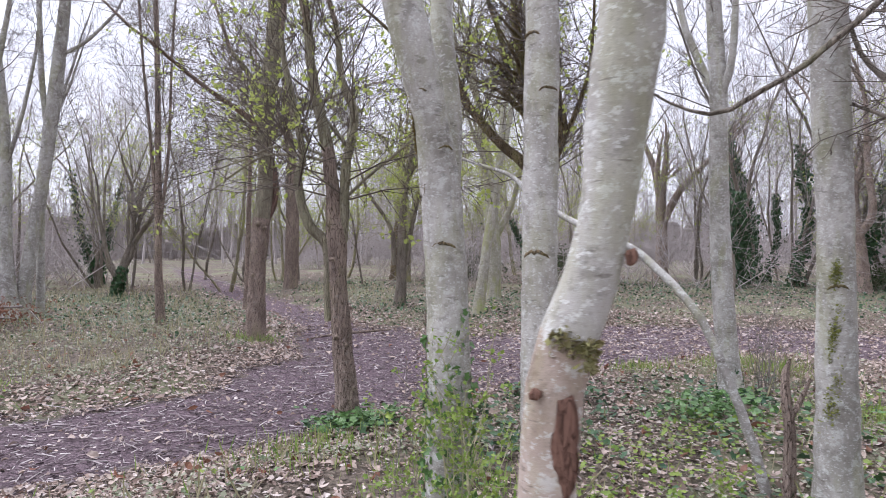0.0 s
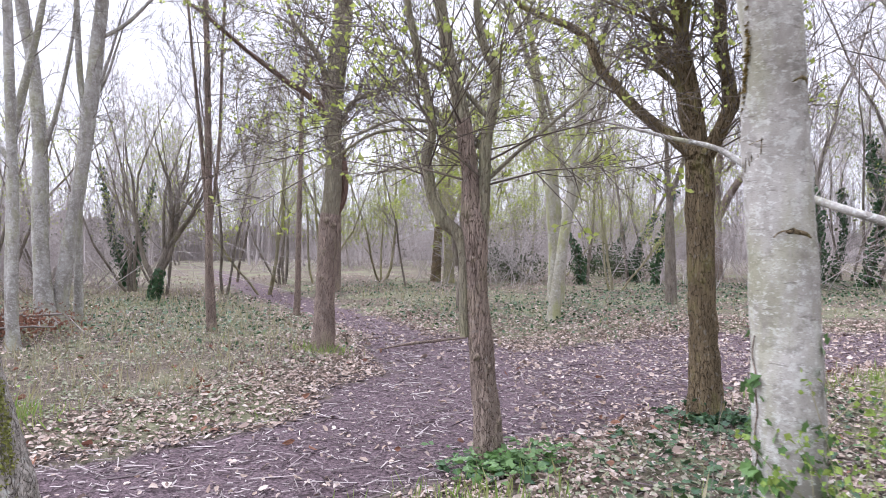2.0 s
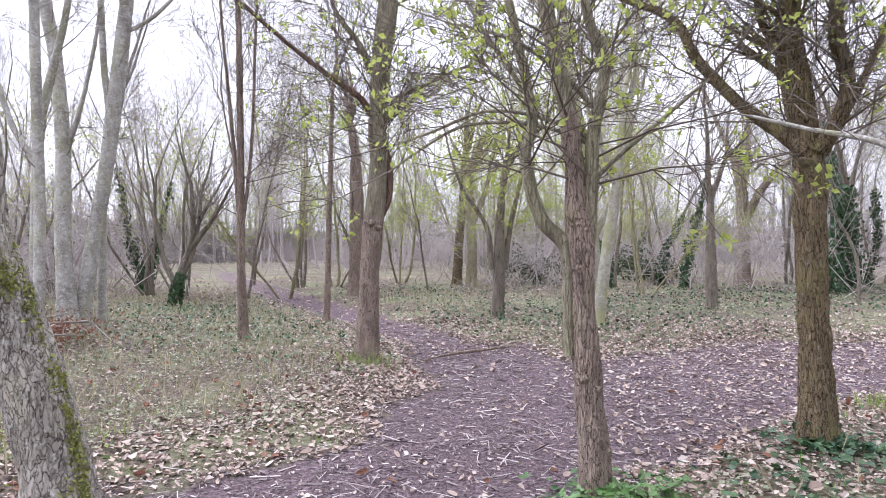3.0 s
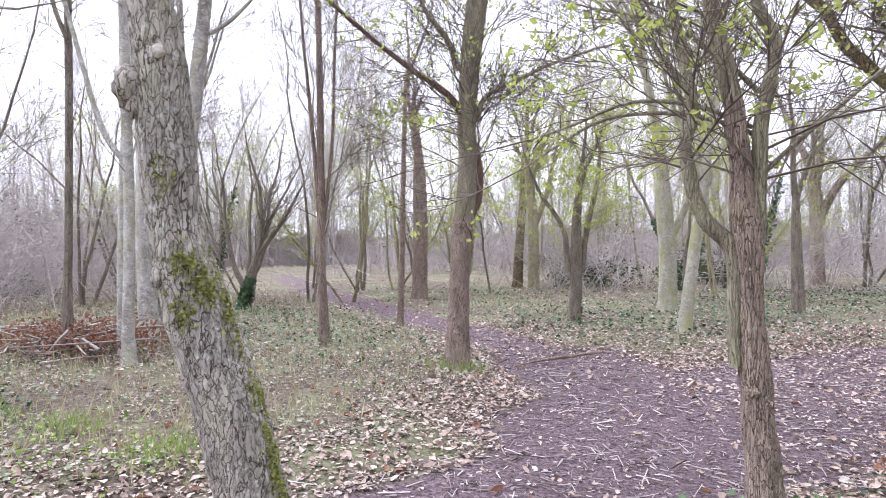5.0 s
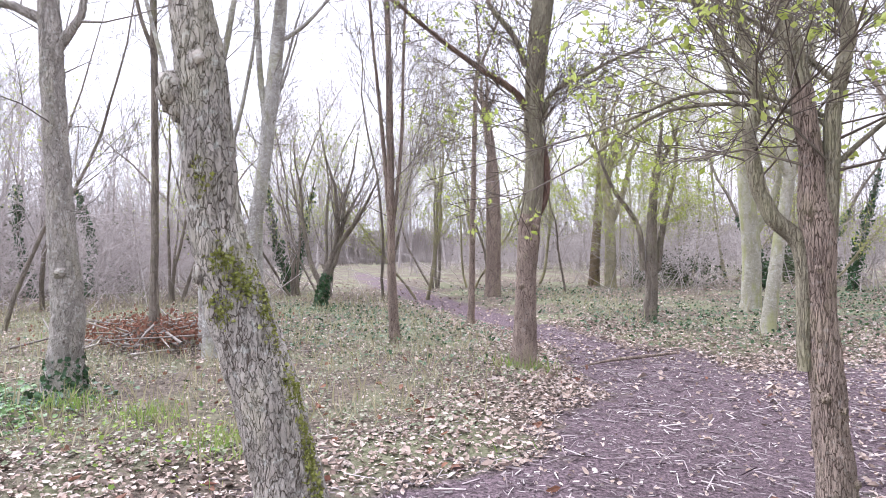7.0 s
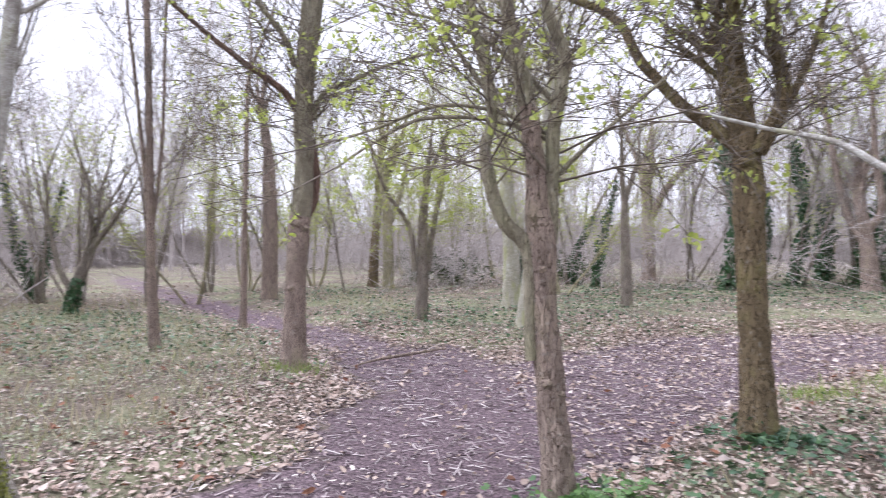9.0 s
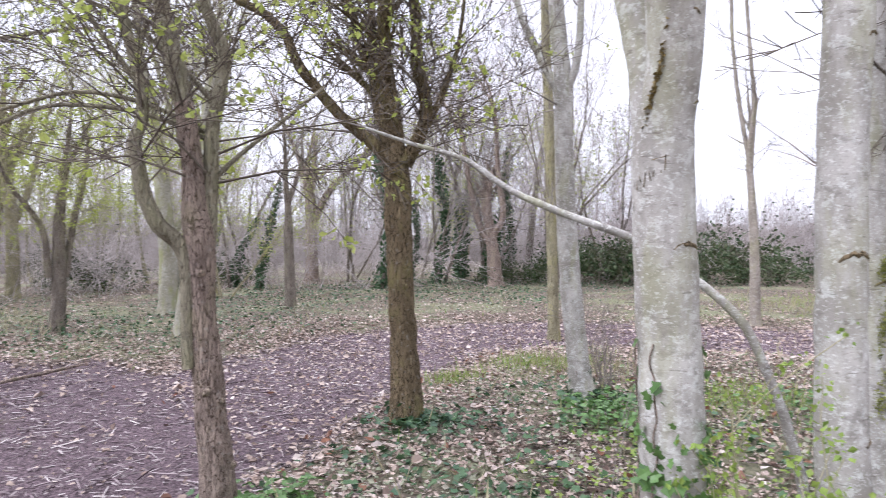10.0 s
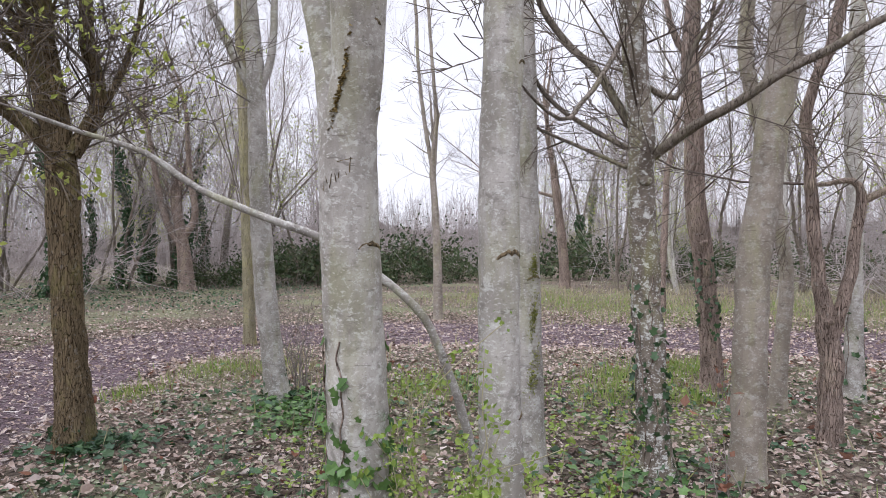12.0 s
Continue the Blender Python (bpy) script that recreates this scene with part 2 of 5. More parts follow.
# ---- mesh helpers ----
class Shape:
    """Gathers rings and quads, and turns them into one mesh."""

    def __init__(self):
        self.v, self.f, self.n = [], [], 0

    def add(self, verts, quads):
        self.v.append(verts)
        self.f.append(quads + self.n)
        self.n += len(verts)

    def tube(self, p, r, sides, rough=0.0, freq=6.0, carve=None):
        p, r = np.asarray(p, float), np.asarray(r, float)
        t = np.gradient(p, axis=0)
        t /= np.linalg.norm(t, axis=1)[:, None] + 1e-9
        ref = np.array([0.93, 0.36, 0.05]) if abs(t[:, 2]).mean() > 0.6 else np.array([0.05, 0.1, 0.99])
        u = np.cross(t, ref)
        u /= np.linalg.norm(u, axis=1)[:, None] + 1e-9
        w = np.cross(t, u)
        a = np.linspace(0, 2 * np.pi, sides, endpoint=False)
        ring = u[:, None] * np.cos(a)[None, :, None] + w[:, None] * np.sin(a)[None, :, None]
        rad = np.repeat(r[:, None], sides, 1)
        if rough:
            at = p[:, None] + ring * r[:, None, None]
            for i in range(len(p)):
                for j in range(sides):
                    q = Vector(at[i, j])
                    rad[i, j] *= 1 + rough * noise.noise(q * freq) + 0.5 * rough * noise.noise(Vector((q.x, q.y, q.z * 0.3)) * freq * 5)
        if carve:
            cell, tall, deep = carve
            at = p[:, None] + ring * r[:, None, None]
            for i in range(len(p)):
                for j in range(sides):
                    q = Vector(at[i, j])
                    bend = noise.noise_vector(q * 9) * 0.35
                    near, _ = noise.voronoi(Vector((q.x / cell, q.y / cell, q.z / (cell * tall))) + bend)
                    cut = min(1.0, (near[1] - near[0]) / 0.34)
                    rad[i, j] += deep * (cut * (2 - cut) - 0.8 + 0.4 * noise.noise(q * 22))
        v = (p[:, None] + ring * rad[:, :, None]).reshape(-1, 3)
        i, j = np.meshgrid(np.arange(len(p) - 1), np.arange(sides), indexing="ij")
        j2 = (j + 1) % sides
        f = np.stack([i * sides + j, i * sides + j2, (i + 1) * sides + j2, (i + 1) * sides + j], -1).reshape(-1, 4)
        self.add(v, f)

    def rings(self, first, last, sides):
        """A length of a tube, from ring first up to ring last."""
        cutting = Shape()
        ring = np.arange((last - first - 1) * sides)
        cutting.add(self.v[0][first * sides:last * sides], self.f[0][ring])
        return cutting

    def leaves(self, at, direction, normal, size, fold=0.25, slim=0.32, vary=False):
        """Folded, pointed blades: at (n, 3), pointing along direction, facing normal."""
        d = direction / (np.linalg.norm(direction, axis=1)[:, None] + 1e-9)
        s = np.cross(normal, d)
        s /= np.linalg.norm(s, axis=1)[:, None] + 1e-9
        up = np.cross(d, s)
        k = size[:, None]
        if vary:
            r = np.random.default_rng(len(at))
            fold, slim = fold * r.uniform(0.1, 2.4, (len(at), 1)), slim * r.uniform(0.6, 1.25, (len(at), 1))
        base, tip = at - d * k * 0.5, at + d * k * 0.5
        l1 = at + (-d * 0.08 + s * slim + up * fold * slim) * k
        r1 = at + (-d * 0.08 - s * slim + up * fold * slim) * k
        m1 = at + d * k * 0.22 - up * k * 0.02
        v = np.stack([base, l1, m1, r1, tip], 1).reshape(-1, 3)
        o = np.arange(len(at))[:, None] * 5
        f = np.concatenate([o + np.array([[0, 3, 2, 1]]), o + np.array([[1, 2, 3, 4]])])
        # two kite halves: lower (base, right, middle, left) and upper (left, middle, right, tip)
        self.add(v, f)

    def curled(self, at, direction, normal, size, seed):
        """Crumpled broad dead leaves with a sunken midrib and lifted margins."""
        r, n = np.random.default_rng(seed), len(at)
        d = direction / (np.linalg.norm(direction, axis=1)[:, None] + 1e-9)
        s = np.cross(normal, d)
        s /= np.linalg.norm(s, axis=1)[:, None] + 1e-9
        up = np.cross(d, s)
        wide, lift, curl = r.uniform(0.2, 0.36, n), r.uniform(-0.05, 0.3, n), r.normal(0.0, 0.16, n)
        ring = [(0, -0.5, 0.3), (1.0, -0.2, 1.0), (0.85, 0.22, 1.0), (0, 0.52, 0.5), (-0.85, 0.22, 1.0), (-1.0, -0.2, 1.0), (0, -0.18, 0.0), (0, 0.2, 0.0)]
        v = []
        for a, b, c in ring:
            w = a * wide * r.uniform(0.65, 1.25, n)
            h = c * lift * r.uniform(0.4, 1.4, n) + curl * (b * 2) ** 2
            v.append(at + (s * w[:, None] + d * (b * r.uniform(0.85, 1.15, n))[:, None] + up * h[:, None]) * size[:, None])
        o = np.arange(n)[:, None] * 8
        self.add(np.stack(v, 1).reshape(-1, 3), np.concatenate([o + np.array([q]) for q in ([0, 1, 6, 5], [6, 1, 2, 7], [7, 2, 3, 4], [5, 6, 7, 4])]))

    def lobed(self, at, direction, normal, size):
        """Five-lobed ivy leaves, slightly dished."""
        d = direction / (np.linalg.norm(direction, axis=1)[:, None] + 1e-9)
        s = np.cross(normal, d)
        s /= np.linalg.norm(s, axis=1)[:, None] + 1e-9
        up = np.cross(d, s)
        ring = [(0, 0, -0.03), (0, -0.38, 0), (0.36, -0.42, 0.03), (0.25, -0.05, 0), (0.5, 0.16, 0.05), (0, 0.62, -0.04), (-0.5, 0.16, 0.05), (-0.25, -0.05, 0), (-0.36, -0.42, 0.03)]
        v = np.stack([at + (s * a + d * b + up * c) * size[:, None] for a, b, c in ring], 1).reshape(-1, 3)
        o = np.arange(len(at))[:, None] * 9
        self.add(v, np.concatenate([o + np.array([q]) for q in ([0, 1, 2, 3], [0, 3, 4, 5], [0, 5, 6, 7], [0, 7, 8, 1])]))

    def mesh(self, name, material, smooth=True):
        v, f = np.concatenate(self.v), np.concatenate(self.f)
        me = bpy.data.meshes.new(name)
        me.vertices.add(len(v))
        me.vertices.foreach_set("co", v.astype(np.float32).ravel())
        me.loops.add(len(f) * 4)
        me.loops.foreach_set("vertex_index", f.astype(np.int32).ravel())
        me.polygons.add(len(f))
        me.polygons.foreach_set("loop_start", np.arange(len(f), dtype=np.int32) * 4)
        me.polygons.foreach_set("use_smooth", np.full(len(f), smooth))
        me.materials.append(material)
        me.update(calc_edges=True)
        return me


def part(name, shape, material, parent, label="", smooth=True):
    ob = new(name, shape.mesh(name, material, smooth))
    ob.parent = parent
    return tagged(ob, label)


def spline(pts, step):
    """A smooth curve through (x, y, z, r) points, resampled."""
    p = np.array(pts, float)
    if len(p) < 3:
        n = max(2, int(np.linalg.norm(p[-1, :3] - p[0, :3]) / step))
        return p[0] + (p[-1] - p[0]) * np.linspace(0, 1, n + 1)[:, None]
    q = np.vstack([2 * p[0] - p[1], p, 2 * p[-1] - p[-2]])
    out = []
    for i in range(1, len(q) - 2):
        n = max(1, int(np.linalg.norm(q[i + 1, :3] - q[i, :3]) / step))
        s = np.linspace(0, 1, n, endpoint=False)[:, None]
        a, b, c, d = q[i - 1], q[i], q[i + 1], q[i + 2]
        out.append(0.5 * (2 * b + (c - a) * s + (2 * a - 5 * b + 4 * c - d) * s ** 2 + (3 * b - a - 3 * c + d) * s ** 3))
    return np.vstack([*out, p[-1:]])


def unit(v):
    return v / (np.linalg.norm(v) + 1e-9)


def sprout(rng, p, d, length, r, level, found, depth, up=0.25, wander=0.16, dense=(5.0, 7.0, 8.0), rmin=0.0024):
    """Grows one branch and its side branches into found, as (points, radii, level)."""
    n = int(min(9, max(3, length / 0.16)))
    pts, dd = [p], unit(d)
    for _ in range(n):
        dd = unit(dd + rng.normal(0, wander, 3) + np.array([0, 0, up * 0.16]))
        pts.append(pts[-1] + dd * length / n)
    pts = np.array(pts)
    rad = np.maximum(r * (1 - 0.9 * np.linspace(0, 1, n + 1)), rmin)
    found.append((pts, rad, level))
    if level >= depth:
        return
    for _ in range(rng.poisson(dense[min(level, len(dense) - 1)] * length) + 1):
        f = rng.uniform(0.18, 0.98)
        i = min(n - 1, int(f * n))
        q = pts[i] + (pts[i + 1] - pts[i]) * (f * n - i)
        axis = unit(pts[i + 1] - pts[i])
        side = unit(np.cross(axis, rng.normal(0, 1, 3)))
        a = rng.uniform(0.45, 1.0)
        sprout(rng, q, axis * math.cos(a) + side * math.sin(a), length * rng.uniform(0.28, 0.62) * (1.15 - 0.6 * f), max(rmin, rad[i] * (rng.uniform(0.25, 0.42) if level == 0 else rng.uniform(0.4, 0.65))), level + 1, found, depth, up, wander, dense, rmin)


TRUNKS = {}


def tree(name, label, at, stems, bark, seed, zmin=1.7, dense=3.0, depth=2, reach=1.1, crown=4.0, buds=0, twig="twig", ivy=None, ivy_leaf="ivy", scars=(), sides=18, rough=0.05, group="", up=0.3, gnarl=0.0, upper=None, carve=None, ivy_size=(0.025, 0.055)):
    """A tree with fitted stems, grown on upwards into a bare crown. ivy: (low, high, leaves). scars: (height, angle, size)."""
    rng = np.random.default_rng(seed)
    root = new(name)
    root.location = (*at, ground_z(*at))
    tagged(root, label, "tree", group)
    TRUNKS[root.name] = spline(stems[0], 0.05)
    found, tips = [], []
    for k, st in enumerate(stems):
        c = spline(st, (0.014 if carve else 0.05) if st[0][3] > 0.03 else 0.08)
        if k == 0:
            z = c[:, 2]
            c[:, 3] *= 1 + 0.16 * np.clip(1 - z / 0.3, 0, 1.4) ** 2
        c[1:-1, :2] += rng.normal(0, 0.0 if carve else 0.0018, (len(c) - 2, 2))
        if gnarl:
            for i in range(2, len(c)):
                q, ease = Vector(c[i, :3]) * 4.5 + Vector((seed, k, 0)), min(1, i / (36 if carve else 10))
                c[i, :3] += np.array([noise.noise(q), noise.noise(q + Vector((9, 0, 0))), noise.noise(q + Vector((0, 9, 0))) * 0.5]) * gnarl * ease
        body = Shape()
        big = c[:, 3].max() > 0.03
        cut = int(np.searchsorted(c[:, 2], upper[0])) if upper and k == 0 else len(c)
        body.tube(c[:, :3], c[:, 3], sides if big else 8, rough if big else 0.0, 6.0, carve if big else None)
        whole = body
        if cut < len(c) - 2:
            body = whole.rings(0, cut + 1, sides)
        part("trunk" if k == 0 else "limb", body, MAT[upper[1] if upper and k else bark], root)
        if cut < len(c) - 2:
            part("upper_trunk", whole.rings(cut, len(c), sides), MAT[upper[1]], root, "smoother olive-grey upper bark")
        slim = 0.4 if c[0, 3] < 0.02 else 1.0
        end, way = c[-1, :3], unit(c[-1, :3] - c[max(0, len(c) - 4), :3])
        if crown:
            for _ in range(2 if c[-1, 3] > 0.03 else 1):
                sprout(rng, end - way * 0.03, way + rng.normal(0, 0.14, 3), crown * slim * rng.uniform(0.7, 1.1), c[-1, 3] * 0.95, 0, found, depth, up, 0.1, (dense * 0.8, 5.0, 6.0))
        lens = np.linalg.norm(np.diff(c[:, :3], axis=0), axis=1)
        spots = np.where((c[:-1, 2] > zmin))[0]
        for i in spots:
            for _ in range(rng.poisson(dense * slim * lens[i])):
                axis = unit(c[i + 1, :3] - c[i, :3])
                side = unit(np.cross(axis, rng.normal(0, 1, 3)))
                a = rng.uniform(0.6, 1.25)
                sprout(rng, c[i, :3] + side * c[i, 3] * 0.6, axis * math.cos(a) + side * math.sin(a), reach * slim ** 0.5 * rng.uniform(0.35, 1.2), max(0.004, min(0.009, c[i, 3] * rng.uniform(0.1, 0.3))), 1, found, depth + 1, up)
    limbs, twigs = Shape(), Shape()
    for p, r, lv in found:
        if r[0] > 0.012:
            limbs.tube(p, r, 7)
        else:
            k = [0, -1] if lv > 2 else [0, len(p) // 2, -1] if lv > 1 else list(range(0, len(p) - 1, 2)) + [-1]
            twigs.tube(p[k], r[k], 3)
        if lv >= 1:
            tips.append(p[-1])
    if limbs.n:
        tagged(part("crown", limbs, MAT[bark], root), kind="stuff")
    if twigs.n:
        tagged(part("twig_spray", twigs, MAT[twig], root), kind="stuff")
    if buds and tips:
        pick = np.array(tips)[rng.integers(0, len(tips), buds)]
        pick = np.repeat(pick, 5, 0) + rng.normal(0, 0.026, (buds * 5, 3))
        s = Shape()
        s.leaves(pick, rng.normal(0, 1, pick.shape) + np.array([0, 0, 0.5]), rng.normal(0, 1, pick.shape), rng.uniform(0.025, 0.06, len(pick)))
        tagged(part("young_foliage", s, MAT["bud"], root, "fresh yellow-green opening leaves", False), kind="stuff")
    trunk = root.children[0]
    c = spline(stems[0], 0.05)
    for h, ang, size in scars:
        i = int(np.argmin(abs(c[:, 2] - h)))
        ctr, r = c[i, :3], c[i, 3]
        # the drooping brow of bark that a shed branch leaves
        s = Shape()
        turn = np.linspace(-1, 1, 11) * min(0.9, size * 1.1 / r)
        brow = np.stack([ctr[0] + np.cos(ang + turn) * (r - 0.003), ctr[1] + np.sin(ang + turn) * (r - 0.003), ctr[2] + rng.normal(0, size * 0.05, 11) + size * (0.3 - 0.4 * (turn / turn[-1]) ** 2)], 1)
        s.tube(brow, 0.002 + size * 0.11 * (1 - (turn / turn[-1]) ** 2) ** 0.5, 7, 0.35, 60)
        part("branch_collar", s, MAT["mossy"], trunk, "dark wrinkled bark ridge over an old knot")
    if ivy:
        lo, hi, count = ivy
        s = Shape()
        z = rng.uniform(lo, hi, count) if lo > 0.3 else lo + (hi - lo) * rng.beta(1.0, 1.7, count)
        i = np.clip(np.searchsorted(c[:, 2], z), 1, len(c) - 1)
        a = rng.uniform(0, 2 * np.pi, count)
        out = np.stack([np.cos(a), np.sin(a), np.zeros(count)], 1)
        at3 = c[i, :3] + out * (c[i, 3] + rng.uniform(0.0, 0.022, count))[:, None]
        at3[:, 2] = z
        s.lobed(at3, rng.normal(0, 0.6, at3.shape) + np.array([0, 0, -0.8]), out + rng.normal(0, 0.4, at3.shape), rng.uniform(*ivy_size, count))
        tagged(part("ivy", s, MAT[ivy_leaf], trunk, "green climbing ivy leaves", False), kind="stuff")
        for _ in range(3):
            vine = Shape()
            zz = np.arange(-0.05, hi, 0.06)
            i = np.clip(np.searchsorted(c[:, 2], zz), 1, len(c) - 1)
            w = rng.uniform(0, 6.28) + np.cumsum(rng.normal(0, 0.13, len(zz)))
            v = c[i, :3] + np.stack([np.cos(w), np.sin(w), 0 * w], 1) * (c[i, 3] + 0.004)[:, None]
            v[:, 2] = zz
            vine.tube(spline(np.column_stack([v, np.linspace(0.004, 0.002, len(zz))]), 0.02)[:, :3], np.full(len(spline(np.column_stack([v, zz]), 0.02)), 0.0032), 4)
            part("ivy_stem", vine, MAT["brown"], trunk)
    return root


# ---- the ground ----
PATHS = [([(-14, 2.6), (-8, 3.1), (-4.6, 4.15), (-3, 4.78), (-1.75, 5.8), (-0.85, 7.3), (-0.9, 9), (-1.4, 10.6)], 1.0),
         ([(-1.3, 10.4), (-2.8, 13.5), (-5, 17.5), (-8.5, 24), (-14, 36)], 0.55),
         ([(-0.9, 7.4), (0.8, 8.9), (3.2, 10.4), (5.6, 10.3), (7.6, 8.0), (9.0, 4.5), (9.6, 1.0), (9.6, -6), (8, -20)], 1.45)]
GLADE = [(3, 11), (6.5, 14.0), (9.5, 19), (14, 26)]


def path_distance(x, y):
    """Metres from the edge of the trodden paths, negative inside; works on arrays."""
    best = np.full(np.shape(x), 1e3)
    for line, half in PATHS:
        for (ax, ay), (bx, by) in zip(line[:-1], line[1:]):
            dx, dy = bx - ax, by - ay
            s = np.clip(((x - ax) * dx + (y - ay) * dy) / (dx * dx + dy * dy), 0, 1)
            best = np.minimum(best, np.hypot(x - ax - s * dx, y - ay - s * dy) - half)
    return best


def wave(x, y):
    return np.sin(x * 1.7 + 0.6 * np.sin(y * 1.3)) * np.sin(y * 1.9 + 0.7 * np.sin(x * 0.9)) * 0.5 + 0.5 * np.sin(x * 4.1 + y * 2.3) * np.sin(y * 3.7 - x * 1.1)


def ground_z(x, y):
    d = path_distance(x, y)
    s = np.clip((d + 0.3) / 1.3, 0, 1)
    return -0.03 + 0.11 * s * s * (3 - 2 * s) + 0.018 * wave(x, y)


axis_x = np.concatenate([-np.geomspace(600, 13, 40), np.arange(-12.9, 16, 0.16), np.geomspace(16.2, 600, 40)])
axis_y = np.concatenate([-np.geomspace(600, 3, 40), np.arange(-2.9, 22, 0.16), np.geomspace(22.2, 700, 40)])
gx, gy = np.meshgrid(axis_x, axis_y)
gz = ground_z(gx, gy) + np.where(path_distance(gx, gy) < 0.3, 0.012, 0.022) * np.sin(gx * 13.1 + 2 * np.sin(gy * 7.3)) * np.sin(gy * 11.7 + 2 * np.sin(gx * 6.1))
sheet = Shape()
rows_n, cols_n = gx.shape
gi, gj = np.meshgrid(np.arange(rows_n - 1), np.arange(cols_n - 1), indexing="ij")
corner = gi * cols_n + gj
sheet.add(np.stack([gx, gy, gz], -1).reshape(-1, 3), np.stack([corner, corner + 1, corner + cols_n + 1, corner + cols_n], -1).reshape(-1, 4))


def ground_material():
    m, n, l, b = shader("woodland_floor", 0.95, 0.2)
    vec = coords(n, l)
    mud_at = n.new("ShaderNodeAttribute")
    mud_at.attribute_name = "path_edge"
    ragged = n.new("ShaderNodeMath")
    ragged.operation = "MULTIPLY_ADD"
    l.new(noise_tex(n, l, vec, 2.6, 6, 0.65), ragged.inputs[0])
    ragged.inputs[1].default_value = 1.6
    l.new(mud_at.outputs["Fac"], ragged.inputs[2])
    trodden = step_map(n, l, ragged.outputs[0], 0.6, 1.0, 1.0, 0.0)
    grain = noise_tex(n, l, vec, 38, 6, 0.7)
    mud = mix_col(n, l, step_map(n, l, grain, 0.3, 0.72), (0.03, 0.02, 0.024), (0.24, 0.175, 0.195))
    soil = mix_col(n, l, step_map(n, l, noise_tex(n, l, vec, 22, 6, 0.7), 0.3, 0.7), (0.03, 0.022, 0.016), (0.24, 0.195, 0.155))
    green = step_map(n, l, noise_tex(n, l, vec, 0.55, 5), 0.45, 0.62)
    soil = mix_col(n, l, times(n, l, green, 0.55), soil, (0.2, 0.22, 0.12))
    l.new(mix_col(n, l, trodden, soil, mud), b.inputs["Base Color"])
    bump(n, l, b, grain, 0.9, 0.03)
    return m


ground = new("ground", sheet.mesh("ground", ground_material()))
edge = ground.data.attributes.new("path_edge", "FLOAT", "POINT")
edge.data.foreach_set("value", np.clip(path_distance(gx, gy), -3, 3).astype(np.float32).ravel())
tagged(ground, "flat woodland floor with a dark muddy footpath", "ground", "", "structure")

# ---- the trees near the path ----
tree("silver_barked_tree", "smooth silver-grey tree with two stems and ivy at its foot", (0.04, 3.2), [[(0.00, 0.00, -0.12, 0.130), (-0.01, 0.01, 0.18, 0.111), (-0.01, 0.02, 0.83, 0.104), (-0.03, 0.03, 1.39, 0.1), (-0.06, 0.01, 1.73, 0.095), (-0.10, -0.06, 1.99, 0.084), (-0.16, -0.11, 2.24, 0.090), (-0.23, -0.14, 2.50, 0.090), (-0.34, -0.18, 2.95, 0.079)],
     [(-0.01, -0.00, 0.85, 0.057), (-0.02, 0.04, 1.39, 0.064), (-0.02, 0.08, 1.65, 0.064), (-0.01, 0.12, 1.99, 0.062), (-0.03, 0.16, 2.24, 0.059), (-0.05, 0.20, 2.50, 0.056), (-0.06, 0.25, 2.88, 0.051)]], "pale", 1, 2.9, 1.5, 2, 0.9, 3.5, ivy=(0.0, 1.1, 400), ivy_leaf="ivy_bright", ivy_size=(0.02, 0.052), scars=((1.42, 4.6, 0.06), (2.1, 4.2, 0.045), (1.86, 5.3, 0.04)))
tree("silver_barked_tree", "straight smooth grey tree with ringed branch scars", (0.41, 2.85), [[(0.00, 0.00, -0.12, 0.097), (0.00, 0.00, 0.32, 0.083), (-0.00, 0.02, 0.78, 0.078), (0.00, 0.02, 1.24, 0.075), (0.00, 0.02, 1.69, 0.074), (0.00, 0.00, 2.04, 0.073), (0.00, 0.00, 2.38, 0.070), (-0.01, -0.00, 2.71, 0.064)]], "pale", 2, 2.6, 1.2, 2, 0.9, 3.5, scars=((1.33, 4.25, 0.06), (2.28, 3.75, 0.05), (2.05, 5.0, 0.045), (0.8, 5.2, 0.04)))
tree("leaning_young_tree", "leaning smooth grey tree with a mossy collar", (0.16, 1.02), [[(0.00, 0.00, -0.12, 0.050), (-0.00, -0.00, 0.74, 0.046), (0.00, 0.00, 1.06, 0.044), (0.01, 0.00, 1.19, 0.045), (0.03, 0.00, 1.27, 0.045), (0.06, 0.00, 1.35, 0.042), (0.08, 0.00, 1.43, 0.040), (0.10, 0.00, 1.58, 0.047), (0.12, 0.00, 1.73, 0.050), (0.14, 0.00, 1.96, 0.049)]], "tan", 3, 2.3, 1.0, 2, 0.6, 3.0, upper=(1.27, "pale"), sides=28)
tree("silver_barked_tree", "upright grey tree with lichen and moss patches", (2.06, 3.49), [[(0.00, 0.00, -0.12, 0.123), (-0.02, 0.00, 0.48, 0.105), (-0.03, 0.00, 0.92, 0.096), (-0.04, 0.00, 1.50, 0.087), (-0.07, 0.00, 2.08, 0.093), (-0.10, 0.00, 2.66, 0.093), (-0.13, 0.00, 3.23, 0.087)]], "pale", 4, 2.9, 1.4, 2, 0.9, 3.5, scars=((1.2, 4.3, 0.05),))
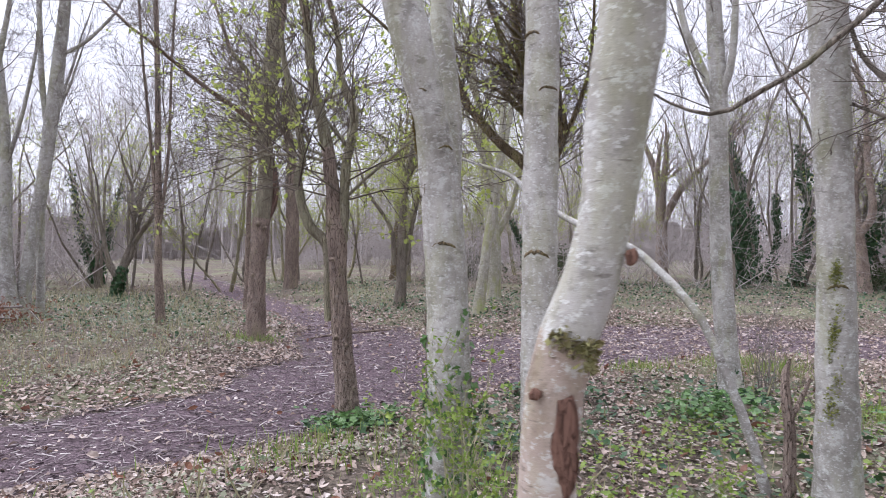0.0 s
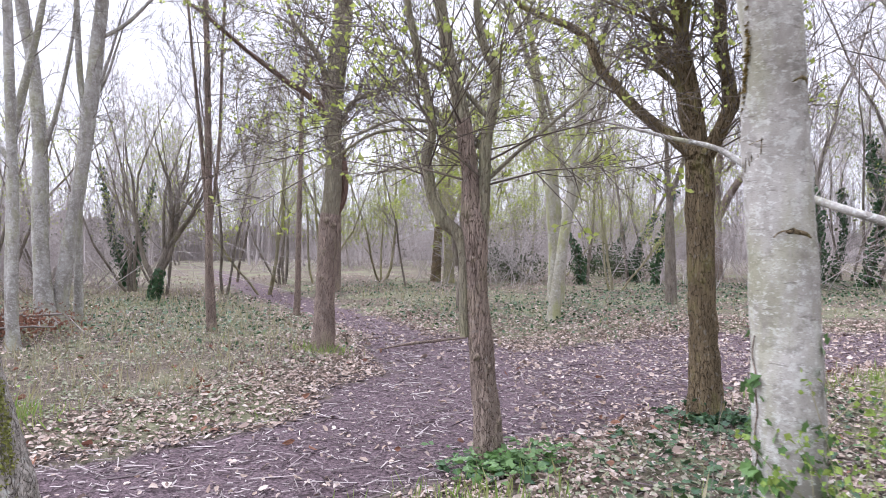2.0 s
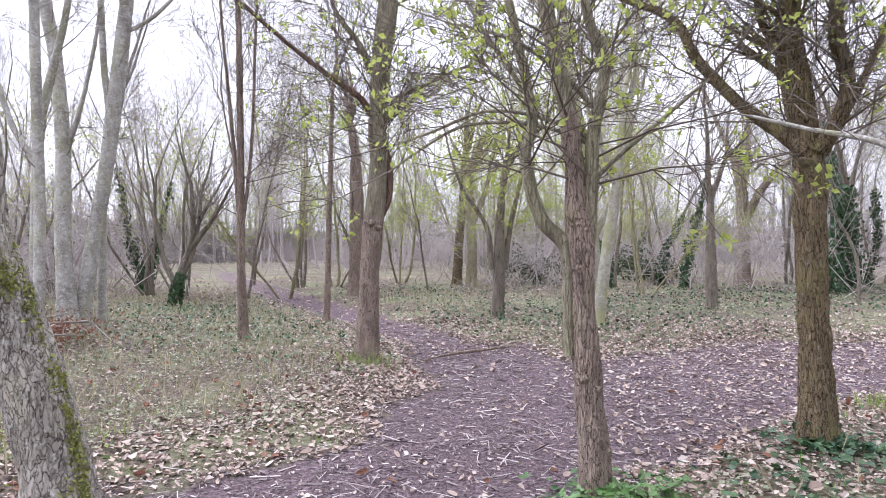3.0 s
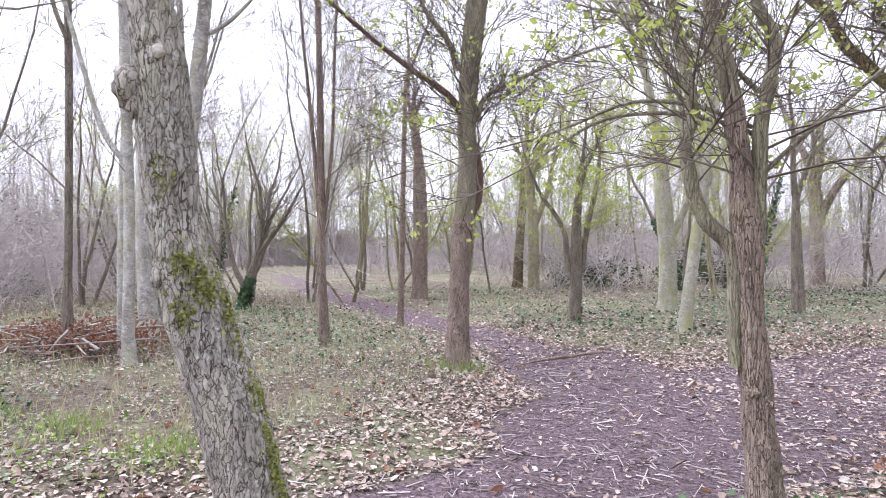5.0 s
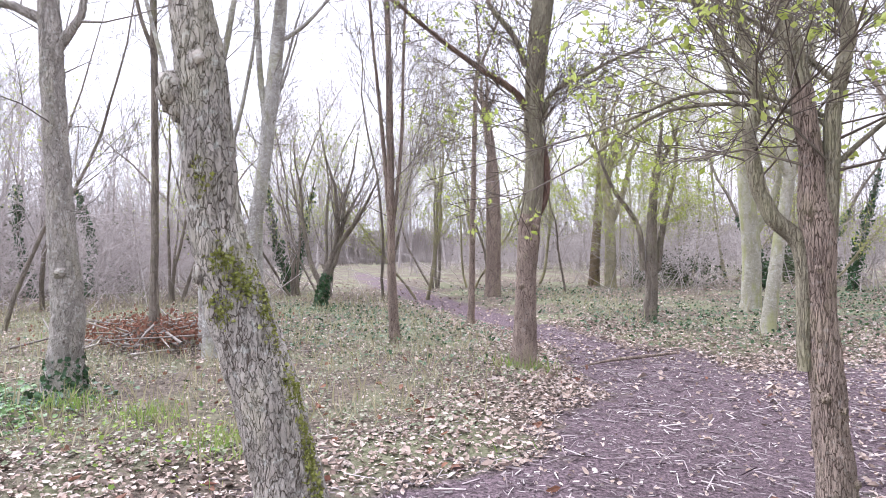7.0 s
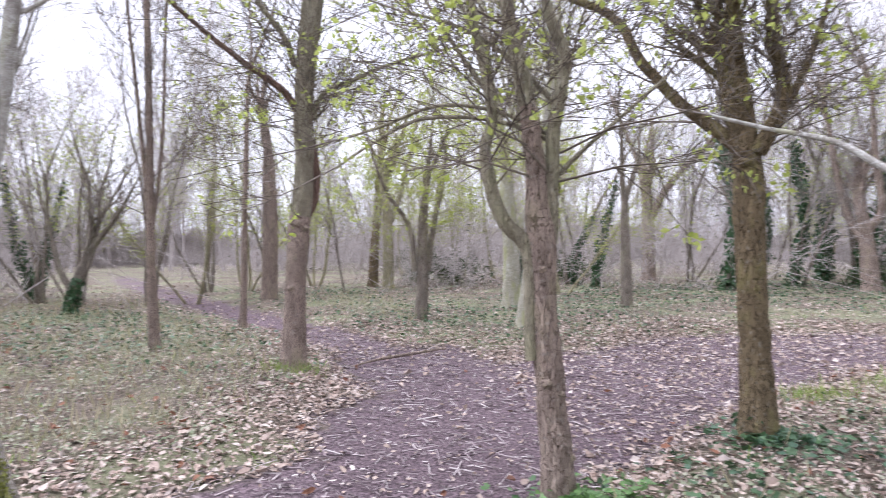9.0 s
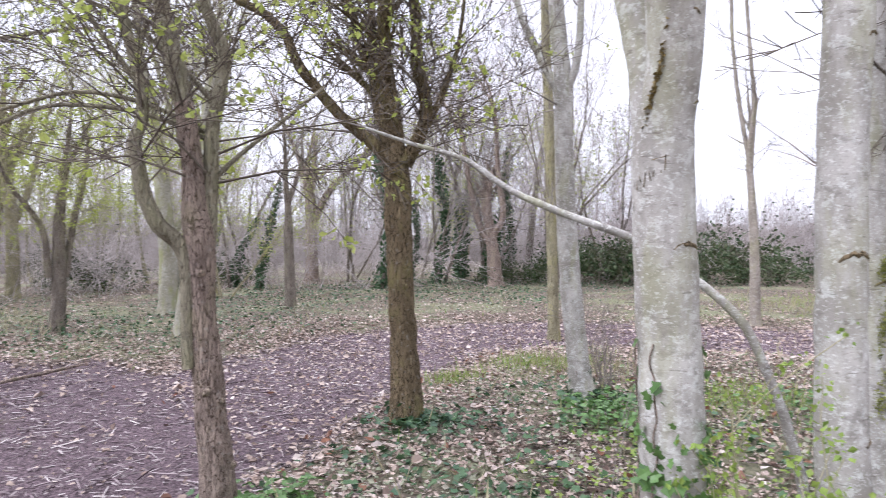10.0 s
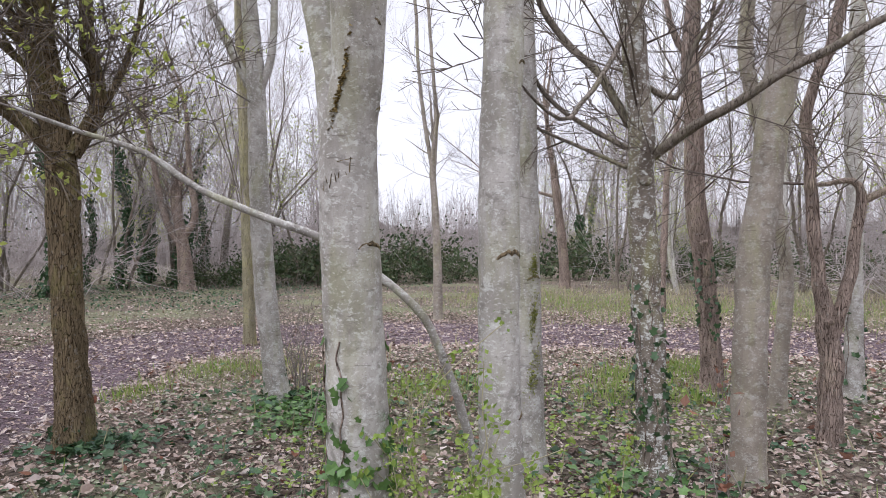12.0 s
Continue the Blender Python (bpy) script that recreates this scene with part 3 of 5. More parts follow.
tree("silver_barked_tree", "slender pale tree forking above head height", (2.65, 6.15), [[(0.00, 0.00, -0.12, 0.126), (-0.03, 0.05, 0.30, 0.101), (-0.07, 0.11, 1.05, 0.096), (-0.09, 0.15, 1.81, 0.088), (-0.10, 0.17, 2.82, 0.080), (-0.13, 0.22, 3.57, 0.070), (-0.16, 0.26, 4.32, 0.060)],
     [(-0.11, 0.18, 2.72, 0.040), (-0.22, 0.38, 3.17, 0.038), (-0.31, 0.52, 3.57, 0.033), (-0.37, 0.63, 4.17, 0.028)],
     [(-0.08, 0.13, 2.77, 0.038), (-0.03, 0.05, 3.07, 0.035), (-0.01, 0.02, 3.57, 0.030), (0.00, -0.01, 4.27, 0.025)]], "pale", 5, 2.4, 3.5, 2, 0.9, 3.5, ivy=(0.0, 0.3, 40))
tree("spreading_hawthorn", "mossy brown hawthorn with spreading limbs and fresh buds", (0.97, 6.46), [[(0.00, 0.00, -0.12, 0.147), (-0.02, 0.03, 0.74, 0.107), (-0.03, 0.06, 1.34, 0.107), (-0.04, 0.07, 1.85, 0.111), (-0.05, 0.08, 2.13, 0.091)],
     [(-0.09, 0.04, 2.08, 0.062), (-0.26, 0.14, 2.26, 0.051), (-0.41, 0.22, 2.40, 0.045), (-0.58, 0.31, 2.60, 0.043), (-0.71, 0.37, 2.78, 0.041), (-0.80, 0.42, 2.99, 0.037), (-0.91, 0.48, 3.18, 0.034), (-1.16, 0.61, 3.35, 0.028), (-1.41, 0.73, 3.50, 0.022)],
     [(-0.08, 0.04, 2.08, 0.053), (-0.13, 0.07, 2.40, 0.044), (-0.17, 0.09, 2.61, 0.041), (-0.23, 0.12, 2.82, 0.035), (-0.32, 0.17, 3.00, 0.029), (-0.38, 0.20, 3.25, 0.026), (-0.43, 0.22, 3.51, 0.023)],
     [(-0.01, 0.01, 2.07, 0.062), (0.10, -0.05, 2.31, 0.055), (0.14, -0.07, 2.53, 0.051), (0.10, -0.05, 2.77, 0.052), (0.08, -0.04, 3.01, 0.049), (0.06, -0.03, 3.36, 0.043)],
     [(0.11, -0.06, 2.29, 0.030), (0.23, -0.12, 2.56, 0.027), (0.30, -0.16, 2.76, 0.024), (0.38, -0.20, 3.03, 0.018)]], "mossy", 6, 2.0, 11.0, 2, 1.25, 2.4, sides=56, carve=(0.02, 4.5, 0.0042), gnarl=0.02, buds=420, twig="twig_dark", ivy=(0.0, 0.25, 60), up=0.15)
tree("hawthorn", "brown split-trunk hawthorn with upright limbs and buds", (-0.76, 5.56), [[(0.00, 0.00, -0.12, 0.108), (-0.05, -0.00, 0.52, 0.085), (-0.08, -0.00, 0.84, 0.082), (-0.11, -0.00, 1.17, 0.075), (-0.12, -0.00, 1.50, 0.081), (-0.14, -0.00, 1.82, 0.059), (-0.18, -0.01, 2.24, 0.052), (-0.25, -0.01, 2.54, 0.045), (-0.30, -0.01, 2.80, 0.042), (-0.36, -0.01, 3.28, 0.032)],
     [(-0.18, -0.01, 0.84, 0.032), (-0.19, -0.01, 1.43, 0.041), (-0.34, -0.01, 1.63, 0.041), (-0.43, -0.01, 1.99, 0.035), (-0.39, -0.01, 2.24, 0.029), (-0.51, -0.01, 2.80, 0.026), (-0.57, -0.02, 3.18, 0.020)],
     [(-0.06, -0.00, 1.50, 0.041), (-0.05, -0.00, 1.82, 0.041), (-0.03, -0.00, 2.15, 0.038), (0.03, 0.00, 2.54, 0.035), (-0.07, -0.00, 2.79, 0.029), (-0.12, -0.00, 3.28, 0.023)],
     [(-0.04, -0.00, 1.85, 0.015), (0.14, 0.00, 2.02, 0.013), (0.40, 0.01, 2.24, 0.012), (0.63, 0.02, 2.44, 0.009)],
     [(-0.06, 0.02, 2.07, 0.014), (-0.24, 0.09, 2.16, 0.013), (-0.48, 0.17, 2.22, 0.012), (-0.79, 0.29, 2.22, 0.011), (-1.04, 0.38, 2.10, 0.010), (-1.27, 0.46, 1.95, 0.007)],
     [(-0.04, 0.01, 2.29, 0.017), (-0.22, 0.08, 2.50, 0.014), (-0.44, 0.16, 2.69, 0.013), (-0.66, 0.24, 2.80, 0.011), (-0.88, 0.32, 2.87, 0.008)],
     [(-0.36, 0.13, 2.32, 0.018), (-0.51, 0.19, 2.55, 0.015), (-0.66, 0.24, 2.80, 0.012), (-0.78, 0.28, 3.01, 0.009)],
     [(-0.07, 0.03, 2.11, 0.013), (-0.34, 0.13, 2.25, 0.012), (-0.66, 0.24, 2.30, 0.011), (-0.97, 0.35, 2.20, 0.010), (-1.22, 0.45, 2.13, 0.007)]], "brown", 7, 1.75, 8.5, 2, 1.25, 2.6, sides=56, carve=(0.016, 6.5, 0.0038), gnarl=0.012, upper=(2.25, "olive"), buds=420, twig="twig_dark", up=0.2)
tree("hawthorn", "brown hawthorn with a dead reddish side limb", (-2.7, 9.73), [[(0.00, 0.00, -0.12, 0.163), (0.02, 0.01, 0.55, 0.130), (0.04, 0.01, 1.07, 0.117), (0.08, 0.02, 1.59, 0.124), (0.15, 0.03, 2.24, 0.111), (0.14, 0.03, 2.89, 0.110), (0.18, 0.04, 3.54, 0.117), (0.25, 0.05, 4.19, 0.123), (0.32, 0.07, 5.16, 0.097)],
     [(0.06, 0.01, 1.59, 0.053), (0.27, 0.06, 2.01, 0.044), (0.23, 0.05, 2.57, 0.044), (-0.02, -0.00, 3.12, 0.041), (-0.49, -0.10, 3.47, 0.032), (-0.93, -0.19, 3.81, 0.026), (-1.37, -0.29, 4.20, 0.023)],
     [(0.25, 0.05, 2.89, 0.035), (0.36, 0.08, 3.18, 0.029), (0.72, 0.15, 3.37, 0.026), (1.10, 0.23, 3.56, 0.020), (1.67, 0.35, 3.78, 0.015)],
     [(0.05, 0.01, 3.48, 0.041), (-0.07, -0.02, 3.80, 0.035), (-0.36, -0.07, 4.19, 0.029)]], "brown", 8, 2.2, 12.0, 2, 1.3, 3.0, sides=40, carve=(0.026, 6.0, 0.006), gnarl=0.012, upper=(1.75, "olive"), buds=420, twig="twig_dark", up=0.2)
tree("young_tree", "thin dark young tree with upright shoots", (-4.64, 11.16), [[(0.00, 0.00, -0.12, 0.080), (-0.03, -0.01, 0.70, 0.068), (-0.04, -0.01, 1.26, 0.056), (-0.04, -0.01, 2.46, 0.052), (-0.05, -0.01, 4.05, 0.044), (-0.08, -0.02, 5.64, 0.036)],
     [(-0.05, -0.01, 1.42, 0.028), (-0.14, -0.03, 2.86, 0.028), (-0.27, -0.06, 4.37, 0.020), (-0.35, -0.07, 5.64, 0.016)],
     [(-0.03, -0.01, 1.50, 0.028), (0.11, 0.02, 2.77, 0.024), (0.17, 0.04, 4.37, 0.020), (0.24, 0.05, 5.56, 0.016)]], "brown", 9, 1.6, 4.0, 2, 1.3, 2.5, up=0.8)
tree("furrowed_oak", "leaning grey furrowed trunk with moss and a burl", (-2.79, 3.87), [[(0.02, 0.01, -0.12, 0.175), (-0.05, -0.02, 0.33, 0.135), (-0.12, -0.04, 0.71, 0.113), (-0.15, -0.05, 0.87, 0.107), (-0.19, -0.07, 1.06, 0.105), (-0.23, -0.08, 1.20, 0.100), (-0.27, -0.09, 1.34, 0.095), (-0.30, -0.10, 1.46, 0.086), (-0.32, -0.11, 1.58, 0.080), (-0.34, -0.12, 1.85, 0.079), (-0.36, -0.12, 2.04, 0.074), (-0.38, -0.13, 2.22, 0.066), (-0.40, -0.14, 2.42, 0.063)]], "furrow", 10, 3.2, 1.0, 2, 1.0, 3.5, sides=120, rough=0.09, carve=(0.03, 1.9, 0.006))
tree("furrowed_oak", "grey furrowed oak with a dark ivy-ringed foot", (-6.81, 7.39), [[(0.00, 0.00, -0.12, 0.212), (0.02, 0.00, 0.33, 0.159), (0.05, 0.01, 0.81, 0.148), (0.00, 0.00, 1.60, 0.122), (-0.05, -0.01, 2.66, 0.106), (-0.07, -0.02, 3.45, 0.100), (-0.10, -0.02, 3.82, 0.090), (-0.12, -0.02, 4.50, 0.074)],
     [(-0.02, -0.00, 3.24, 0.053), (0.20, 0.04, 3.54, 0.037), (0.24, 0.05, 3.71, 0.032), (0.29, 0.06, 4.18, 0.026)],
     [(0.21, 0.04, 3.50, 0.016), (0.44, 0.09, 3.49, 0.011)],
     [(-0.11, -0.02, 3.50, 0.058), (-0.40, -0.08, 3.65, 0.042), (-0.62, -0.13, 3.72, 0.037), (-0.92, -0.19, 4.04, 0.029)]], "furrow", 12, 1.9, 1.8, 2, 1.1, 3.0, ivy=(0.0, 0.4, 420), rough=0.08, sides=56, carve=(0.036, 3.4, 0.009))
tree("young_tree", "thin straight bare young tree", (-7.74, 10.09), [[(0.00, 0.00, -0.12, 0.092), (0.02, 0.00, 0.91, 0.057), (0.04, 0.01, 1.68, 0.050), (0.06, 0.01, 3.21, 0.046), (0.06, 0.01, 4.73, 0.046), (0.06, 0.01, 5.87, 0.034)],
     [(0.08, 0.02, 3.97, 0.034), (-0.11, -0.02, 4.50, 0.027), (-0.23, -0.05, 5.19, 0.023)]], "far", 13, 1.6, 2.2, 2, 1.0, 3.0)
tree("silver_barked_tree", "slim pale tree with rising side limbs", (-6.61, 9.59), [[(0.00, 0.00, -0.12, 0.093), (-0.01, -0.00, 0.59, 0.068), (0.02, 0.00, 1.65, 0.065), (-0.01, -0.00, 3.06, 0.062), (-0.03, -0.01, 4.46, 0.056), (-0.05, -0.01, 5.51, 0.043)],
     [(0.02, 0.00, 2.35, 0.037), (-0.27, -0.06, 2.81, 0.034), (-0.54, -0.11, 3.77, 0.028), (-0.79, -0.16, 4.75, 0.022)]], "greyish", 14, 2.0, 1.6, 2, 1.0, 3.0)
tree("silver_barked_tree", "tall pale tree in a clump of stems", (-7.52, 11.8), [[(0.00, 0.00, -0.12, 0.190), (-0.08, -0.00, 0.79, 0.129), (-0.11, -0.00, 1.65, 0.121), (-0.10, -0.00, 2.94, 0.106), (-0.20, -0.01, 4.23, 0.098), (-0.36, -0.01, 5.08, 0.094), (-0.48, -0.01, 6.36, 0.068)],
     [(-0.10, -0.00, 2.60, 0.042), (0.18, 0.01, 3.46, 0.034), (0.43, 0.01, 4.57, 0.027), (0.54, 0.02, 5.59, 0.019)]], "greyish", 15, 2.2, 2.6, 2, 1.2, 3.0, group="clump of pale trees")
tree("silver_barked_tree", "leaning pale forked tree in a clump", (-7.46, 11.99), [[(0.00, 0.00, -0.12, 0.139), (0.07, 0.00, 0.60, 0.120), (0.21, 0.01, 1.48, 0.116), (0.40, 0.01, 2.53, 0.108), (0.58, 0.02, 3.84, 0.116), (0.74, 0.02, 5.15, 0.100), (0.86, 0.03, 6.28, 0.077)],
     [(0.49, 0.01, 3.23, 0.058), (0.38, 0.01, 4.10, 0.050), (0.34, 0.01, 5.15, 0.046), (0.31, 0.01, 6.28, 0.034)],
     [(0.70, 0.02, 4.63, 0.035), (1.16, 0.03, 4.89, 0.031), (1.68, 0.05, 5.41, 0.023)]], "greyish", 16, 2.4, 2.6, 2, 1.2, 3.0, group="clump of pale trees")
tree("silver_barked_tree", "thin pale stem in a clump of trees", (-7.3, 12.29), [[(0.00, 0.00, -0.12, 0.080), (0.02, 0.00, 1.39, 0.064), (0.06, 0.00, 2.29, 0.055), (0.19, 0.01, 3.46, 0.044)]], "greyish", 17, 2.0, 2.0, 2, 1.0, 2.5, group="clump of pale trees")
tree("silver_barked_tree", "slim pale tree leaning towards a clump", (-6.98, 10.11), [[(0.00, 0.00, -0.12, 0.083), (-0.02, -0.00, 0.89, 0.060), (-0.00, -0.00, 1.61, 0.057), (0.04, 0.00, 2.69, 0.057), (0.17, 0.01, 3.33, 0.057), (0.36, 0.01, 4.05, 0.044), (0.53, 0.02, 4.90, 0.035)]], "greyish", 18, 2.0, 2.0, 2, 1.0, 2.5, group="clump of pale trees")
tree("lichened_oak", "dark lichen-spotted oak with long bare limbs and ivy", (2.26, 2.75), [[(0.00, 0.00, -0.12, 0.139), (-0.02, 0.03, 0.33, 0.093), (-0.03, 0.05, 0.97, 0.086), (-0.04, 0.07, 1.49, 0.079), (-0.05, 0.08, 1.99, 0.076), (-0.07, 0.11, 2.48, 0.073), (-0.08, 0.13, 2.81, 0.069), (-0.09, 0.14, 3.27, 0.059)],
     [(-0.01, 0.02, 1.90, 0.031), (-0.16, -0.22, 2.02, 0.029), (-0.31, -0.47, 2.11, 0.025), (-0.27, -0.67, 2.24, 0.023), (-0.22, -0.85, 2.33, 0.022), (-0.18, -1.01, 2.42, 0.020), (-0.14, -1.19, 2.52, 0.016)],
     [(-0.04, 0.15, 2.08, 0.026), (-0.08, 0.32, 2.40, 0.025), (-0.12, 0.48, 2.58, 0.022), (-0.15, 0.62, 2.76, 0.021), (-0.18, 0.72, 3.00, 0.017)],
     [(-0.04, 0.16, 1.95, 0.017), (-0.10, 0.43, 2.12, 0.015), (-0.15, 0.63, 2.30, 0.014), (-0.19, 0.78, 2.61, 0.010)],
     [(-0.04, 0.15, 1.83, 0.013), (-0.09, 0.37, 1.94, 0.012), (-0.14, 0.59, 2.05, 0.010), (-0.18, 0.76, 2.15, 0.007)],
     [(-0.01, 0.06, 2.31, 0.020), (0.07, -0.09, 2.24, 0.018), (0.12, -0.16, 2.49, 0.016), (0.14, -0.26, 2.67, 0.013), (0.17, -0.37, 2.86, 0.009)],
     [(0.0, 0.0, 2.95, 0.018), (-0.35, 0.1, 2.52, 0.015), (-0.72, 0.14, 2.18, 0.013), (-1.04, 0.15, 1.98, 0.011), (-1.2, 0.2, 1.98, 0.008), (-1.34, 0.25, 2.06, 0.005)]], "lichen", 19, 1.8, 9.0, 2, 1.1, 2.5, gnarl=0.02, ivy=(0.05, 1.25, 190), twig="twig_dark")
tree("silver_barked_tree", "smooth pinkish-grey slightly leaning tree", (2.48, 2.3), [[(0.00, 0.00, -0.12, 0.105), (0.01, -0.01, 0.34, 0.098), (0.01, -0.02, 0.84, 0.095), (0.03, -0.04, 1.33, 0.095), (0.05, -0.09, 1.65, 0.092), (0.07, -0.12, 1.98, 0.091), (0.11, -0.18, 2.40, 0.095), (0.13, -0.21, 2.79, 0.091), (0.13, -0.23, 3.28, 0.078)]], "pinkish", 20, 2.9, 1.2, 2, 0.8, 3.0)
tree("dark_oak", "dark rough oak with ivy on its lower trunk", (4.98, 2.89), [[(0.00, 0.00, -0.12, 0.117), (-0.01, 0.02, 0.48, 0.096), (-0.05, 0.08, 1.28, 0.096), (-0.09, 0.14, 1.81, 0.095), (-0.09, 0.15, 2.60, 0.090), (-0.11, 0.18, 3.13, 0.079), (-0.09, 0.15, 3.66, 0.069), (-0.08, 0.14, 4.29, 0.053)],
     [(-0.10, 0.16, 3.08, 0.037), (-0.18, 0.30, 3.34, 0.032), (-0.22, 0.37, 3.66, 0.026), (-0.25, 0.41, 4.14, 0.021)],
     [(-0.10, 0.16, 3.08, 0.024), (-0.03, 0.05, 3.26, 0.021), (0.01, -0.02, 3.66, 0.016)]], "brown", 21, 1.8, 8.0, 2, 1.2, 2.5, ivy=(0.5, 1.3, 130), twig="twig_dark")
tree("twisted_hawthorn", "twisted two-stemmed brown hawthorn", (3.58, 1.9), [[(0.00, 0.00, -0.12, 0.086), (-0.00, 0.00, 0.34, 0.078), (-0.00, 0.01, 0.73, 0.070), (-0.04, 0.07, 1.12, 0.047), (-0.06, 0.09, 1.50, 0.043), (-0.07, 0.12, 1.97, 0.039), (-0.08, 0.13, 2.28, 0.039), (-0.06, 0.09, 2.47, 0.035), (0.03, -0.05, 2.94, 0.043), (0.06, -0.10, 3.40, 0.035)],
     [(-0.00, 0.00, 0.69, 0.047), (0.05, -0.09, 1.04, 0.043), (0.09, -0.16, 1.43, 0.039), (0.11, -0.18, 1.66, 0.035), (0.07, -0.12, 1.81, 0.023), (-0.01, 0.01, 1.79, 0.016), (-0.06, 0.09, 1.78, 0.012)],
     [(0.10, -0.17, 1.66, 0.027), (0.20, -0.33, 1.75, 0.025), (0.34, -0.57, 1.89, 0.021)]], "brown", 22, 1.8, 8.0, 2, 1.0, 2.2, gnarl=0.03, twig="twig_dark")
tree("silver_barked_tree", "slim grey bending tree", (4.52, 2.31), [[(0.00, 0.00, -0.12, 0.081), (0.01, -0.02, 0.34, 0.066), (0.04, -0.07, 1.05, 0.057), (0.01, -0.02, 1.53, 0.057), (-0.06, 0.10, 2.24, 0.057), (-0.13, 0.22, 2.94, 0.061), (-0.12, 0.20, 3.42, 0.057), (-0.11, 0.18, 3.98, 0.047)]], "pinkish", 23, 2.0, 2.0, 2, 1.0, 2.8)
tree("silver_barked_tree", "slim pale upright tree with low ivy", (5.16, 1.76), [[(0.00, 0.00, -0.12, 0.099), (0.00, -0.01, 0.54, 0.074), (0.00, -0.01, 1.53, 0.064), (-0.00, 0.00, 2.52, 0.074), (0.01, -0.02, 3.01, 0.069), (0.02, -0.04, 3.50, 0.059), (0.04, -0.06, 4.09, 0.049)]], "pale", 24, 2.2, 1.6, 2, 1.0, 2.8, ivy=(0.0, 0.8, 60))
tree("silver_birch_sapling", "thin pale sapling with two wispy stems", (9.26, 8.52), [[(0.00, 0.00, -0.12, 0.097), (-0.01, 0.01, 1.18, 0.081), (-0.03, 0.05, 2.25, 0.065), (-0.05, 0.09, 2.79, 0.059)],
     [(-0.04, 0.06, 2.68, 0.043), (-0.13, 0.22, 3.87, 0.038), (-0.19, 0.31, 4.94, 0.032), (-0.21, 0.35, 6.01, 0.032), (-0.32, 0.53, 6.97, 0.027)],
     [(-0.04, 0.06, 2.68, 0.043), (-0.01, 0.02, 3.87, 0.038), (-0.05, 0.08, 4.94, 0.032), (-0.08, 0.14, 6.01, 0.032), (-0.11, 0.19, 6.97, 0.027)]], "pinkish", 25, 2.6, 2.6, 1, 1.0, 2.0)
tree("yellowish_tree", "slim yellow-green barked tree", (5.41, 9.47), [[(0.00, 0.00, -0.12, 0.101), (-0.01, 0.02, 0.82, 0.084), (-0.02, 0.03, 1.66, 0.080), (-0.04, 0.06, 3.35, 0.076), (-0.06, 0.10, 4.60, 0.071), (-0.07, 0.12, 5.86, 0.059)]], "algae", 26, 2.2, 2.0, 2, 1.0, 2.5)
tree("young_tree", "thin brown leaning young tree", (-3.97, 13.61), [[(0.00, 0.00, -0.12, 0.079), (0.03, 0.01, 0.42, 0.059), (0.06, 0.01, 1.70, 0.049), (0.09, 0.02, 2.69, 0.044), (0.13, 0.03, 4.17, 0.035)]], "brown", 27, 1.4, 4.0, 2, 1.0, 2.5, buds=300)
tree("pollarded_tree", "stout brown trunk bristling with upright shoots", (-4.31, 19.21), [[(0.00, 0.00, -0.12, 0.203), (0.04, 0.01, 1.54, 0.189), (0.03, 0.01, 2.85, 0.174), (0.01, 0.00, 3.72, 0.116)]], "brown", 28, 1.5, 8.0, 2, 1.6, 3.0, up=0.6)
tree("split_hawthorn", "grey three-stemmed hawthorn with young leaves", (-0.91, 14.09), [[(0.00, 0.00, -0.12, 0.127), (0.05, 0.01, 0.69, 0.107), (0.06, 0.01, 1.67, 0.088), (0.11, 0.02, 2.35, 0.058)],
     [(-0.09, -0.02, 0.89, 0.059), (-0.18, -0.04, 1.67, 0.044), (-0.56, -0.12, 2.26, 0.034), (-0.74, -0.16, 2.65, 0.024)],
     [(0.15, 0.03, 0.89, 0.059), (0.25, 0.05, 1.66, 0.049), (0.45, 0.09, 2.54, 0.039), (0.50, 0.10, 3.12, 0.024)]], "far", 29, 1.4, 8.0, 2, 1.2, 2.2, buds=900, twig="twig_green", ivy=(0.0, 0.3, 60))
tree("pale_tree", "pale greenish tree forking low", (1.18, 16.07), [[(0.00, 0.00, -0.12, 0.198), (0.03, 0.01, 1.02, 0.176), (-0.04, -0.01, 2.01, 0.165), (-0.14, -0.03, 3.33, 0.121), (-0.40, -0.08, 4.76, 0.077)],
     [(0.06, 0.01, 1.46, 0.088), (0.44, 0.09, 2.23, 0.066), (0.66, 0.14, 3.10, 0.049)]], "pale_green", 30, 1.8, 8.0, 2, 1.6, 4.0, buds=600, twig="twig_green")
tree("pale_tree", "smooth pale leaning forked tree", (0.64, 12.73), [[(0.00, 0.00, -0.12, 0.117), (0.10, 0.02, 0.61, 0.101), (0.21, 0.04, 1.44, 0.092), (0.34, 0.07, 2.20, 0.084), (0.41, 0.09, 2.86, 0.067)],
     [(0.36, 0.07, 2.28, 0.059), (0.18, 0.04, 2.70, 0.050), (0.08, 0.02, 3.03, 0.042)]], "pale_green", 31, 1.9, 8.0, 2, 1.4, 4.0, buds=500, twig="twig_green")
tree("yellowish_tree", "bright yellow-green barked low-forking tree", (-1.24, 22.49), [[(0.00, 0.00, -0.12, 0.183), (0.01, 0.00, 1.36, 0.158), (-0.03, -0.01, 2.53, 0.150)],
     [(0.01, 0.00, 1.86, 0.100), (0.38, 0.08, 2.78, 0.083), (0.63, 0.13, 3.86, 0.050)]], "algae", 32, 1.6, 7.0, 2, 1.7, 4.0, buds=900, twig="twig_green")
